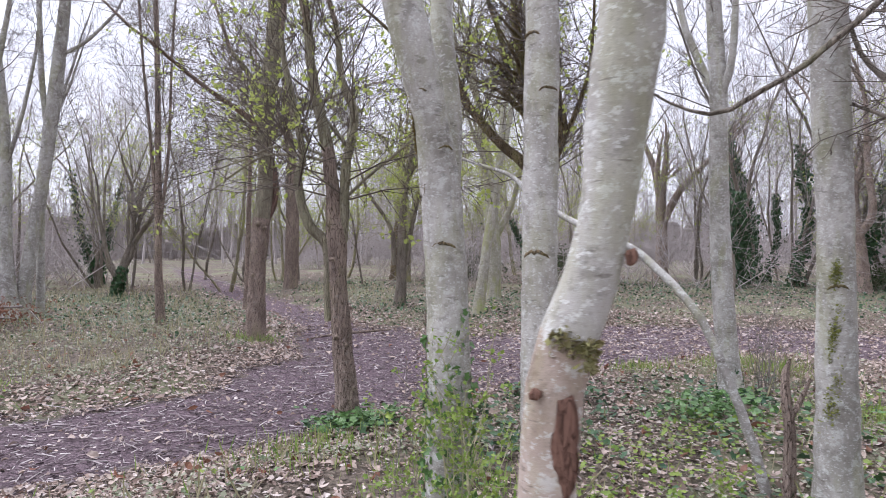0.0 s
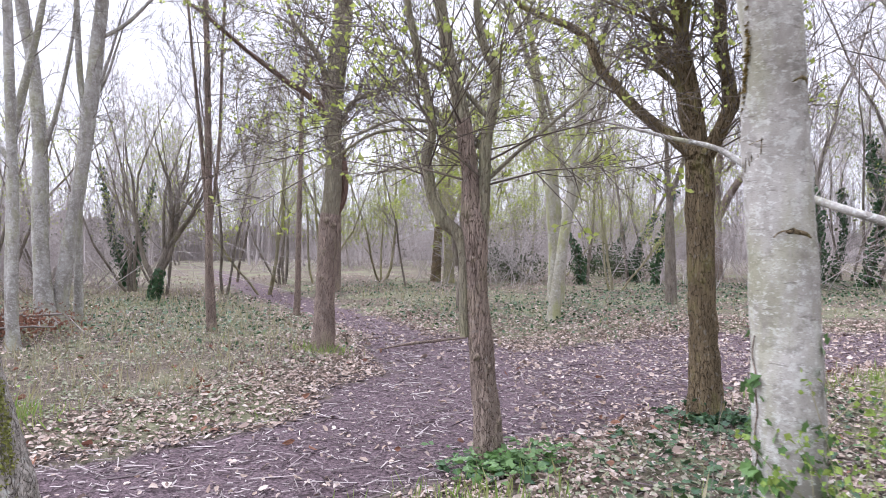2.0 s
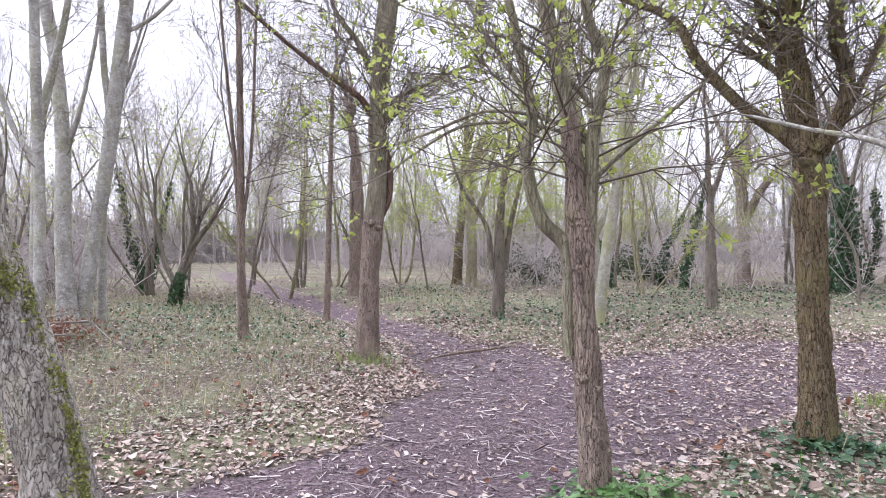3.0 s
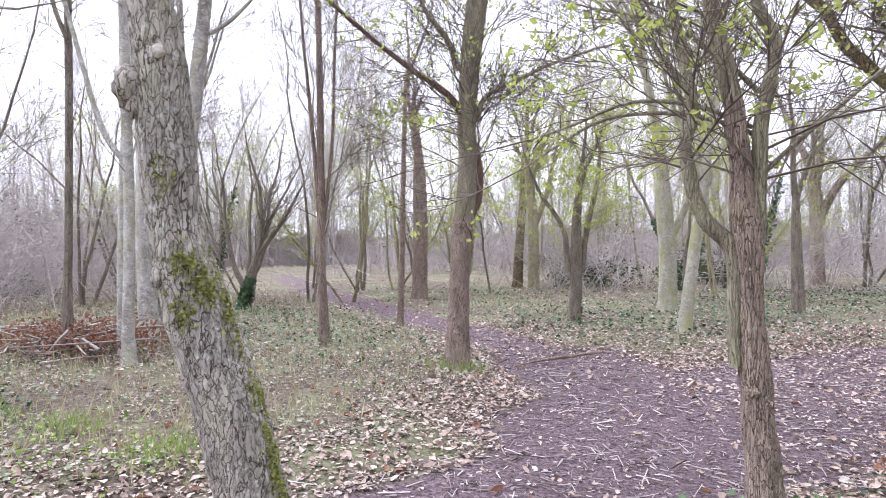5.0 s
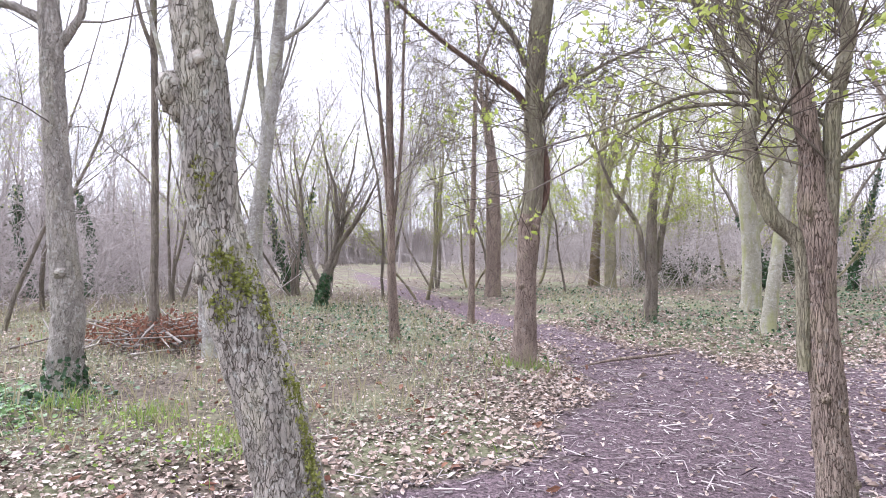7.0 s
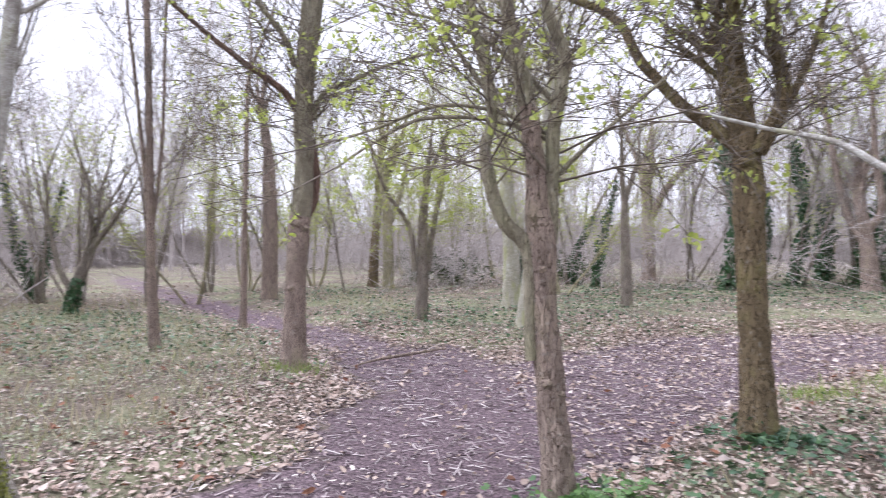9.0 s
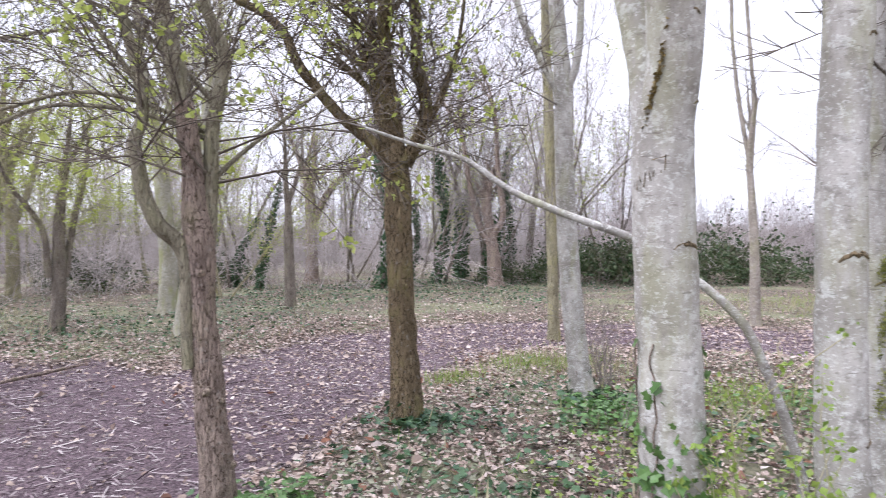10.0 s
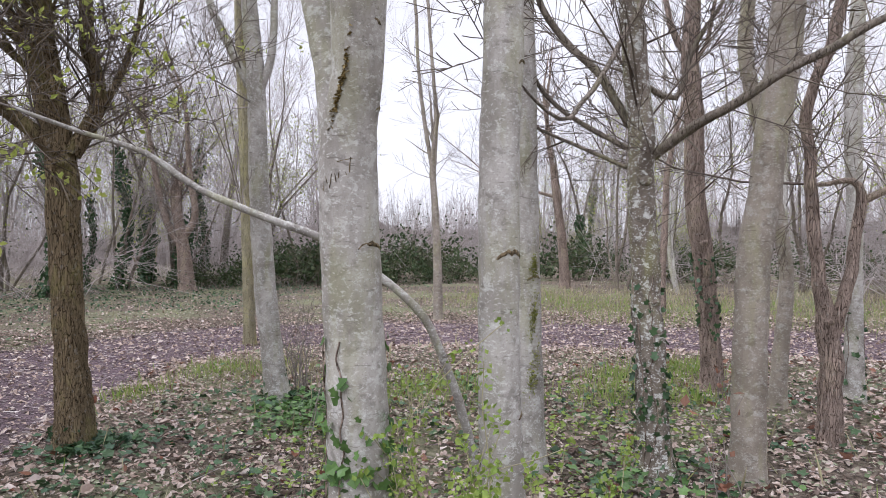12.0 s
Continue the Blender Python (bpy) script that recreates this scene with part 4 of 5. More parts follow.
tree("yellowish_tree", "brownish-green upright woodland tree", (-1.7, 23.8), [[(0.00, 0.00, -0.12, 0.178), (0.08, 0.02, 1.37, 0.142), (0.20, 0.04, 2.79, 0.125), (0.24, 0.05, 4.03, 0.089)]], "mossy", 33, 1.6, 4.0, 2, 1.5, 3.5, buds=700, twig="twig_green")
tree("young_tree", "short straight brown trunk with fine shoots", (3.57, 15.6), [[(0.00, 0.00, -0.12, 0.129), (-0.03, -0.00, 1.20, 0.105), (-0.05, -0.00, 2.25, 0.070)]], "far", 34, 1.5, 4.0, 2, 1.4, 3.0)
tree("spreading_tree", "reddish-brown tree with wide spreading limbs", (8.04, 24.96), [[(0.00, 0.00, -0.12, 0.273), (0.01, -0.00, 1.38, 0.210), (-0.04, 0.02, 3.06, 0.188)],
     [(0.01, -0.00, 2.01, 0.147), (0.60, -0.24, 3.26, 0.126), (1.48, -0.59, 4.30, 0.084)],
     [(-0.05, 0.02, 2.85, 0.136), (-0.27, 0.11, 4.10, 0.115), (-0.66, 0.26, 5.15, 0.073)]], "brown", 35, 1.8, 4.0, 2, 1.8, 3.0)
tree("spreading_tree", "dark forked tree at the wood's edge", (11.45, 18.48), [[(0.00, 0.00, -0.12, 0.266), (-0.05, 0.09, 1.09, 0.199), (-0.11, 0.18, 1.92, 0.166)],
     [(-0.08, 0.13, 1.26, 0.116), (-0.31, 0.51, 2.09, 0.100), (-0.47, 0.78, 3.42, 0.083), (-0.57, 0.96, 4.74, 0.058)],
     [(-0.05, 0.09, 1.59, 0.116), (0.12, -0.20, 2.25, 0.100), (0.04, -0.07, 3.58, 0.083), (0.01, -0.01, 5.24, 0.058)]], "brown", 36, 1.5, 6.0, 2, 1.5, 2.8, ivy=(0.0, 0.6, 120))
tree("young_tree", "thin leaning dark young tree", (16.13, 22.42), [[(0.00, 0.00, -0.12, 0.152), (0.12, -0.20, 2.07, 0.130), (0.27, -0.46, 4.23, 0.108), (0.45, -0.75, 6.38, 0.086)]], "far", 37, 1.5, 3.0, 2, 1.5, 3.0)
tree("young_tree", "bare brown tree with level side branches", (17.56, 9.11), [[(0.00, 0.00, -0.12, 0.170), (-0.04, 0.07, 1.36, 0.136), (-0.13, 0.21, 2.72, 0.119), (-0.19, 0.31, 3.74, 0.085)],
     [(-0.13, 0.21, 2.72, 0.051), (-0.43, 0.72, 2.89, 0.042), (-0.69, 1.15, 2.98, 0.034)]], "brown", 38, 1.3, 4.0, 2, 1.5, 3.5)
tree("young_tree", "thin brown pole-like tree beyond the path", (11.18, 4.79), [[(0.00, 0.00, -0.12, 0.074), (0.00, -0.00, 0.84, 0.069), (0.02, -0.04, 1.48, 0.063), (0.05, -0.08, 2.74, 0.053)]], "brown", 39, 1.5, 3.0, 2, 1.3, 3.0)
tree("ivied_hawthorn", "low forked hawthorn with an ivy-dark foot", (-7.78, 16.1), [[(0.00, 0.00, -0.12, 0.136), (0.13, 0.00, 0.57, 0.099), (0.35, 0.01, 1.19, 0.074)],
     [(0.07, 0.00, 0.45, 0.074), (-0.18, -0.00, 0.95, 0.056), (-0.33, -0.01, 1.69, 0.043)],
     [(0.13, 0.00, 0.57, 0.074), (0.40, 0.01, 1.07, 0.056), (0.57, 0.01, 1.81, 0.043)]], "far", 40, 1.0, 5.0, 2, 1.4, 2.5, ivy=(0.0, 0.75, 420), ivy_size=(0.05, 0.11))
tree("fallen_branch", "long arching pale dead branch propped in trees", (1.85, 3.72), [[(0.00, 0.00, -0.28, 0.028), (-0.11, 0.00, 0.20, 0.028), (-0.28, 0.08, 0.72, 0.026), (-0.41, 0.19, 1.03, 0.024), (-0.63, 0.48, 1.33, 0.024), (-0.81, 0.55, 1.43, 0.022), (-1.00, 0.78, 1.54, 0.020), (-1.19, 1.08, 1.70, 0.019), (-1.35, 1.28, 1.88, 0.016), (-1.57, 1.53, 1.99, 0.012), (-1.82, 1.68, 2.09, 0.008)]], "greyish", 41, 1.2, 2.0, 1, 0.5, 0.6, sides=12, rough=0.12)

for limb in bpy.data.objects["lichened_oak"].children:
    if limb.name.startswith("limb"):
        limb.data.materials[0] = MAT["far"]
dead_limb = next(o for o in bpy.data.objects["hawthorn.001"].children if o.name.startswith("limb"))
dead_limb.data.materials[0] = MAT["red_dead"]
tagged(dead_limb, "dead reddish bare limb")


def sticks(name, label, category, at, shoots, lean, height, radius, mat, leaf=None, leaves=0, leaf_size=(0.03, 0.06), seed=0, droop=0.0, depth=2):
    """A loose bundle of thin shoots rising from one foot, with leaves on them."""
    rng = np.random.default_rng(seed)
    root = new(name)
    root.location = (*at, ground_z(*at))
    tagged(root, label, category)
    tips = []
    for _ in range(shoots):
        found = []
        sprout(rng, np.array([*rng.normal(0, lean * 0.35, 2), -0.06]), np.array([*rng.normal(0, lean, 2), 1.0]), height * rng.uniform(0.55, 1.0), radius, 1, found, depth, droop, 0.12, (1, 3.5, 2.5), 0.0016)
        s = Shape()
        for p, r, lv in found:
            s.tube(p, r, 4)
            tips += list(p[1:])
        part("shoot", s, MAT[mat], root)
    if leaves:
        pick = np.array(tips)[rng.integers(0, len(tips), leaves)] + rng.normal(0, 0.02, (leaves, 3))
        s = Shape()
        s.leaves(pick, rng.normal(0, 1, pick.shape), rng.normal(0, 0.6, pick.shape) + np.array([0, 0, 0.7]), rng.uniform(*leaf_size, leaves), 0.2, 0.4)
        tagged(part("foliage", s, MAT[leaf], root, "", False), kind="stuff")
    return root


# ---- undergrowth and dead wood near the path ----
sticks("leafing_shrub", "small shrub with bright yellow-green young leaves", "shrub", (0.1, 2.8), 9, 0.13, 1.1, 0.006, "twig_green", "fresh", 1500, (0.012, 0.03), 51)
sticks("leafing_shrub", "low shrub with fresh leaves beside a grey tree", "shrub", (0.62, 2.72), 6, 0.25, 0.75, 0.005, "twig_green", "fresh", 800, (0.012, 0.028), 52)
sticks("bare_shrub", "clump of thin brown leafless shoots", "shrub", (2.95, 6.2), 14, 0.16, 1.25, 0.006, "twig", seed=53)
sticks("bare_shrub", "few thin upright dry shoots", "shrub", (-0.2, 3.35), 4, 0.07, 1.1, 0.004, "twig", seed=54, depth=1)
sticks("oak_sapling", "small sapling holding curled russet dead leaves", "sapling", (2.0, 2.32), 3, 0.1, 0.8, 0.005, "twig", "russet", 16, (0.04, 0.075), 55)
sticks("oak_sapling", "short sapling with russet leaves near an oak", "sapling", (4.3, 2.7), 2, 0.1, 0.55, 0.005, "twig", "russet", 10, (0.04, 0.075), 56)

stub = new("dead_stump")
stub.location = (1.86, 3.62, ground_z(1.86, 3.62))
tagged(stub, "thin broken grey dead stem beside a fallen branch", "stump")
s = Shape()
c = spline([(0, 0, -0.1, 0.04), (0.01, 0.01, 0.35, 0.032), (-0.02, 0.0, 0.58, 0.026), (-0.01, 0.02, 0.72, 0.02), (0.01, 0.02, 0.78, 0.006)], 0.04)
s.tube(c[:, :3], c[:, 3], 12, 0.12, 14)
part("stem", s, MAT["brown"], stub)
s = Shape()
c = spline([(0.0, 0.0, 0.45, 0.018), (0.09, 0.05, 0.56, 0.014), (0.16, 0.09, 0.66, 0.008)], 0.04)
s.tube(c[:, :3], c[:, 3], 8, 0.1, 14)
part("side_stub", s, MAT["brown"], stub)

stick = new("fallen_stick")
tagged(stick, "long thin dark stick lying across the path", "stick")
s = Shape()
c = spline([(-2.05, 10.05, 0.0, 0.008), (-1.7, 10.35, 0.03, 0.018), (-1.3, 10.62, 0.04, 0.022), (-0.85, 11.1, 0.02, 0.014)], 0.06)
s.tube(c[:, :3], c[:, 3], 8, 0.1, 9)
part("shaft", s, MAT["brown"], stick)

heap = new("brushwood_heap")
heap.location = (-7.7, 10.3, ground_z(-7.7, 10.3))
tagged(heap, "low heap of cut branches with russet leaves", "brushwood")
rng = np.random.default_rng(61)
for _ in range(80):
    a, ln = rng.uniform(0, 6.28), rng.uniform(0.5, 1.7)
    mid = np.array([rng.normal(0, 0.55), rng.normal(0, 0.5), rng.uniform(0.03, 0.34)])
    v = np.array([math.cos(a), math.sin(a), rng.normal(0, 0.18)]) * ln / 2
    s = Shape()
    s.tube(np.array([mid - v, mid + rng.normal(0, 0.04, 3), mid + v]), np.array([1, 0.8, 0.3]) * rng.uniform(0.006, 0.02), 5)
    part("stick", s, MAT["dead" if rng.random() < 0.3 else "twig"], heap)
s = Shape()
at = rng.normal(0, 1, (2600, 3)) * np.array([0.6, 0.5, 0.1]) + np.array([0, 0, 0.24])
s.leaves(at, rng.normal(0, 1, at.shape), rng.normal(0, 1, at.shape), rng.uniform(0.03, 0.075, 2600), 0.4, 0.35, True)
tagged(part("dead_foliage", s, MAT["russet"], heap, "", False), kind="stuff")

# bark wound and mossy collar on the leaning young tree; burl and moss cushions on the leaning oak
lean_tree = bpy.data.objects["leaning_young_tree"]
oak = bpy.data.objects["furrowed_oak"]


def lump(name, parent, at, size, mat, label, seed, squash=(1, 1, 1)):
    """An uneven rounded growth on a trunk."""
    bm = bmesh.new()
    bmesh.ops.create_icosphere(bm, subdivisions=3, radius=1)
    for v in bm.verts:
        v.co *= 1 + 0.35 * noise.noise(v.co * 2.1 + Vector((seed, 0, 0))) + 0.14 * noise.noise(v.co * 7 + Vector((0, seed, 0)))
        v.co = Vector((v.co.x * squash[0], v.co.y * squash[1], v.co.z * squash[2])) * size
    me = bpy.data.meshes.new(name)
    bm.to_mesh(me)
    bm.free()
    me.materials.append(mat)
    me.polygons.foreach_set("use_smooth", [True] * len(me.polygons))
    ob = new(name, me)
    ob.parent, ob.location = parent.children[0], at
    return tagged(ob, label)


def moss_on(root, patches, seed, mat=None):
    """Short tufts of moss that cling to a trunk: patches of (height, angle, half height, half angle, tufts)."""
    rng = np.random.default_rng(seed)
    c = TRUNKS[root.name]
    for h, ang, dh, da, count in patches:
        z = h + rng.normal(0, dh * 0.5, count)
        a = ang + rng.normal(0, da * 0.5, count) + (z - h) * 1.5
        i = np.clip(np.searchsorted(c[:, 2], z), 1, len(c) - 1)
        f = ((z - c[i - 1, 2]) / (c[i, 2] - c[i - 1, 2] + 1e-9))[:, None]
        mid = c[i - 1] + (c[i] - c[i - 1]) * f
        out = np.stack([np.cos(a), np.sin(a), np.zeros(count)], 1)
        at = mid[:, :3] + out * (mid[:, 3] + rng.uniform(-0.004, 0.006, count))[:, None]
        s = Shape()
        s.leaves(at, out * 0.8 + rng.normal(0, 0.7, at.shape), rng.normal(0, 1, at.shape), rng.uniform(0.008, 0.02, count), 0.3, 0.4, True)
        tagged(part("moss", s, mat or MOSS, root.children[0], "clinging yellow-green moss", False), kind="stuff")


lump("burl", oak, (-0.425, -0.17, 1.955), 0.047, MAT["furrow"], "knobbly bark burl", 3, (0.9, 1, 1.25))
lump("burl", oak, (-0.405, -0.16, 1.9), 0.035, MAT["furrow"], "", 8, (0.9, 1, 1.1))
lump("knot", oak, (-0.325, -0.19, 2.045), 0.02, MAT["dead"], "pale round pruning knot", 5, (1, 0.5, 1))
lump("branch_collar", oak, (-0.345, -0.185, 2.035), 0.024, MAT["furrow"], "dark bark rim beside a knot", 6, (0.7, 0.6, 1.3))
lump("burl", oak, (-0.345, -0.17, 1.41), 0.02, MAT["furrow"], "", 9, (0.8, 0.7, 1.6))
moss_on(oak, [(1.45, 5.2, 0.05, 0.5, 330), (1.38, 5.6, 0.06, 0.5, 330), (1.3, 4.6, 0.05, 0.4, 160), (1.3, 6.1, 0.15, 0.3, 480), (1.06, 6.0, 0.04, 0.3, 420), (0.95, 6.1, 0.16, 0.25, 520), (0.72, 6.0, 0.2, 0.3, 620), (0.62, 5.4, 0.1, 0.4, 200), (1.7, 4.9, 0.05, 0.4, 90)], 71)
moss_on(lean_tree, [(1.258, 5.1, 0.014, 0.7, 130), (1.272, 4.3, 0.012, 0.5, 60), (1.235, 5.6, 0.016, 0.4, 70)], 72, PALE_MOSS)
moss_on(bpy.data.objects["silver_barked_tree.002"], [(0.95, 4.1, 0.12, 0.3, 350), (1.25, 4.2, 0.06, 0.3, 250), (0.6, 4.0, 0.15, 0.35, 300)], 73)
moss_on(bpy.data.objects["silver_barked_tree"], [(1.9, 3.3, 0.14, 0.1, 220)], 74, OLD_MOSS)
lump("bark_wound", lean_tree, (0.016, -0.039, 1.115), 0.025, WOUND, "raw red-brown wood where bark is missing", 21, (0.9, 0.3, 3.1))
lump("bark_wound", lean_tree, (0.115, -0.032, 1.39), 0.012, WOUND, "small red-brown bark scar", 22, (0.8, 0.5, 1.0))
lump("knot", lean_tree, (-0.025, -0.038, 1.19), 0.011, WOUND, "brown knot hole", 23, (0.9, 0.5, 0.8))

# old scratched marks in the silver bark
c, s = TRUNKS["silver_barked_tree"], Shape()
for turn, z, lean, tall in [(-0.95, 1.6, 0.1, 0.04), (-0.82, 1.62, -0.25, 0.035), (-0.62, 1.61, 0.2, 0.045), (-0.45, 1.63, -0.2, 0.05), (-0.3, 1.64, 0.15, 0.045), (-0.12, 1.65, -0.3, 0.045), (0.05, 1.66, 0.1, 0.05), (-0.7, 1.64, 1.3, 0.012), (-0.1, 1.675, 1.4, 0.012)]:
    i = int(np.argmin(abs(c[:, 2] - z)))
    f = np.linspace(-1, 1, 5)
    a = 3.82 + turn + lean * f * 0.2
    s.tube(np.stack([c[i, 0] + np.cos(a) * c[i, 3] * 1.005, c[i, 1] + np.sin(a) * c[i, 3] * 1.005, z + f * tall * 0.5], 1), np.full(5, 0.0016), 5)
part("carved_marks", s, MAT["mossy"], bpy.data.objects["silver_barked_tree"].children[0], "dark scratched marks in the bark")

# swellings and old branch stubs on the hawthorns and oaks
for who, z, ang, size, mat in [("hawthorn", 0.72, 4.2, 0.035, "brown"), ("hawthorn", 0.66, 5.2, 0.03, "brown"), ("hawthorn", 1.35, 4.6, 0.028, "brown"), ("hawthorn", 0.3, 5.6, 0.03, "brown"), ("hawthorn.001", 1.68, 4.5, 0.06, "brown"),
                               ("hawthorn.001", 1.62, 5.4, 0.05, "brown"), ("hawthorn.001", 0.95, 4.4, 0.045, "brown"), ("spreading_hawthorn", 2.0, 4.0, 0.05, "mossy"), ("spreading_hawthorn", 1.1, 4.4, 0.035, "mossy"), ("furrowed_oak.001", 1.15, 5.0, 0.06, "furrow"),
                               ("lichened_oak", 1.75, 3.6, 0.035, "lichen"), ("lichened_oak", 1.05, 4.0, 0.03, "lichen"), ("dark_oak", 1.4, 3.6, 0.04, "brown"), ("twisted_hawthorn", 0.85, 3.5, 0.035, "brown")]:
    c = TRUNKS[who]
    i = int(np.argmin(abs(c[:, 2] - z)))
    r = c[i, 3] * 0.85
    lump("burl", bpy.data.objects[who], (c[i, 0] + r * math.cos(ang), c[i, 1] + r * math.sin(ang), z), size, MAT[mat], "", int(z * 100), (1, 1, 0.8))

# ---- far trees, thicket and scrub ----
def far_tree(seed, height, stems, lean, bark, ivy, buds):
    """A bare tree of several steep stems, as seen from a distance."""
    rng = np.random.default_rng(seed)
    root = new("bare_tree")
    found = []
    for k in range(stems):
        a = rng.uniform(0, 6.28)
        fork = rng.uniform(0.5, 1.8)
        r0 = rng.uniform(0.05, 0.085) * (1.0 if stems < 3 else 0.7)
        foot = np.array([math.cos(a), math.sin(a), 0]) * (0.12 if stems > 1 else 0)
        way = np.array([math.cos(a) * lean, math.sin(a) * lean, 1.0])
        n = 12
        p, d = [foot + np.array([0, 0, -0.15])], unit(way)
        for _ in range(n):
            d = unit(d + rng.normal(0, 0.115, 3) + np.array([0, 0, 0.06]))
            p.append(p[-1] + d * height / n)
        p = np.array(p)
        r = r0 * (1 - 0.85 * np.linspace(0, 1, n + 1))
        s = Shape()
        s.tube(p, r, 8)
        first = p if k == 0 else first
        part("trunk" if k == 0 else "stem", s, MAT[bark], root)
        for _ in range(int(height * 2.8)):
            f = rng.uniform(0.16, 0.97)
            i = min(n - 1, int(f * n))
            side = unit(np.cross(p[i + 1] - p[i], rng.normal(0, 1, 3)))
            ang = rng.uniform(0.4, 0.95)
            sprout(rng, p[i] + (p[i + 1] - p[i]) * (f * n - i), unit(p[i + 1] - p[i]) * math.cos(ang) + side * math.sin(ang), height * rng.uniform(0.12, 0.3), r[i] * 0.3, 1, found, 3, 0.5, 0.14, (2.0, 3.4, 2.2), 0.0034)
    limbs, tips = Shape(), []
    for p, r, lv in found:
        k = [0, -1] if lv > 1 else [0, len(p) // 2, -1]
        limbs.tube(p[k], r[k], 3)
        tips.append(p[-1])
    # budding far trees take the twig colour lightened for haze
    tagged(part("twig_spray", limbs, MAT["twig_green" if buds > 2000 else "twig_hazed" if buds else "twig"], root), kind="stuff")
    if buds:
        pick = np.array(tips)
        pick = pick[pick[:, 2] < height * 0.75]
        pick = pick[rng.integers(0, len(pick), buds)] + rng.normal(0, 0.12, (buds, 3))
        s = Shape()
        s.leaves(pick, rng.normal(0, 1, pick.shape), rng.normal(0, 1, pick.shape), rng.uniform(0.035, 0.085, buds))
        tagged(part("young_foliage", s, MAT["bud"], root, "sparse yellow-green young leaves", False), kind="stuff")
    if ivy:
        z = ivy * rng.beta(0.95, 1.2, 1100)
        a = rng.uniform(0, 6.28, 1100)
        lush = 0.6 + 0.5 * np.sin(z * 4.3 + seed) * np.sin(a * 2 + z * 2.1)
        rr = 0.05 + rng.uniform(0.0, 0.32, 1100) * np.clip(lush, 0.15, 1.1) * (1.1 - 0.5 * z / ivy)
        ctr = np.stack([np.interp(z, first[:, 2], first[:, c]) for c in (0, 1)], 1)
        at3 = np.stack([ctr[:, 0] + np.cos(a) * rr, ctr[:, 1] + np.sin(a) * rr, z], 1)
        s = Shape()
        s.leaves(at3, rng.normal(0, 0.6, at3.shape) + np.array([0, 0, -0.7]), at3 * np.array([1, 1, 0]) + rng.normal(0, 0.1, at3.shape), rng.uniform(0.06, 0.15, 1100), 0.2, 0.45)
        tagged(part("ivy", s, MAT["ivy"], root, "dense dark green ivy on the trunk", False), kind="stuff")
    return root


def shrub(seed, count, height, spread, leaves, mat="twig_hazed"):
    """A leafless tangle of fine shoots, with a few leaves."""
    rng = np.random.default_rng(seed)
    root = new("shrub")
    s = Shape()
    tips = []
    for _ in range(count):
        foot = np.array([*rng.normal(0, spread * 0.35, 2), -0.05])
        d = np.array([*rng.normal(0, 0.45, 2), 1.0])
        found = []
        sprout(rng, foot, d, height * rng.uniform(0.5, 1.1), 0.012, 1, found, 2, -0.15, 0.22, (2, 4.0, 3), 0.004)
        for p, r, lv in found:
            k = [0, -1] if lv > 1 else [0, len(p) // 2, -1]
            s.tube(p[k], r[k], 3)
            tips.append(p[len(p) // 2])
    tagged(part("shoot_tangle", s, MAT[mat], root), kind="stuff")
    if leaves:
        pick = np.array(tips)[rng.integers(0, len(tips), leaves)] + rng.normal(0, 0.13, (leaves, 3))
        pick[:, 2] = abs(pick[:, 2])
        if height < 2:
            a, f = rng.uniform(0, 6.283, leaves), rng.uniform(0, 1, leaves) ** 0.55
            lumpy = 0.8 + 0.25 * np.sin(a * 3 + seed) + 0.15 * np.sin(a * 7)
            mound = height * 0.75 * np.sqrt(1 - f * f) * lumpy * rng.uniform(0.55, 1.06, leaves)
            pick = np.stack([np.cos(a) * f * spread * 0.8 * lumpy, np.sin(a) * f * spread * 0.8 * lumpy, mound + 0.03], 1) + rng.normal(0, 0.06, (leaves, 3))
        q = Shape()
        q.leaves(pick, rng.normal(0, 1, pick.shape), rng.normal(0, 1, pick.shape), rng.uniform(0.085, 0.16, leaves))
        tagged(part("foliage", q, MAT["bramble_dark"], root, "small dull green leaves", False), kind="stuff")
    return root


rng = np.random.default_rng(11)
KINDS = [tagged(far_tree(100 + i, h, st, ln, bk, iv, bd), lab, "tree", "bare trees in the wood") for i, (h, st, ln, bk, iv, bd, lab) in enumerate([
    (9.5, 1, 0.1, "far", 0, 0, "slender bare grey-brown woodland tree"),
    (10.5, 3, 0.2, "far", 0, 900, "budding woodland tree with several steep stems"),
    (9.0, 2, 0.15, "far", 2.6, 0, "bare two-stemmed tree clad in dark ivy"),
    (7.5, 3, 0.4, "algae", 0, 3200, "greenish many-stemmed tree with young leaves"),
    (8.0, 1, 0.12, "far", 4.3, 0, "upright bare tree wrapped in dark ivy"),
    (11.0, 2, 0.16, "pale", 0, 0, "tall pale-barked bare tree"),
    (6.8, 4, 0.27, "far", 0, 1100, "dense many-stemmed budding hawthorn")])]
SCRUB = [tagged(shrub(200 + i, c, h, sp, lv, "twig_dark" if h < 2 else "twig_hazed"), lab, "shrub", "scrub at the wood's edge") for i, (c, h, sp, lv, lab) in enumerate([
    (38, 2.4, 2.2, 0, "leafless brown thicket of fine shoots"),
    (18, 1.7, 2.3, 1800, "low tangled bramble bush with dull leaves"),
    (44, 3.2, 2.4, 60, "tall grey leafless hawthorn thicket"),
    (22, 5.2, 2.6, 0, "tall wispy leafless saplings in a clump")])]


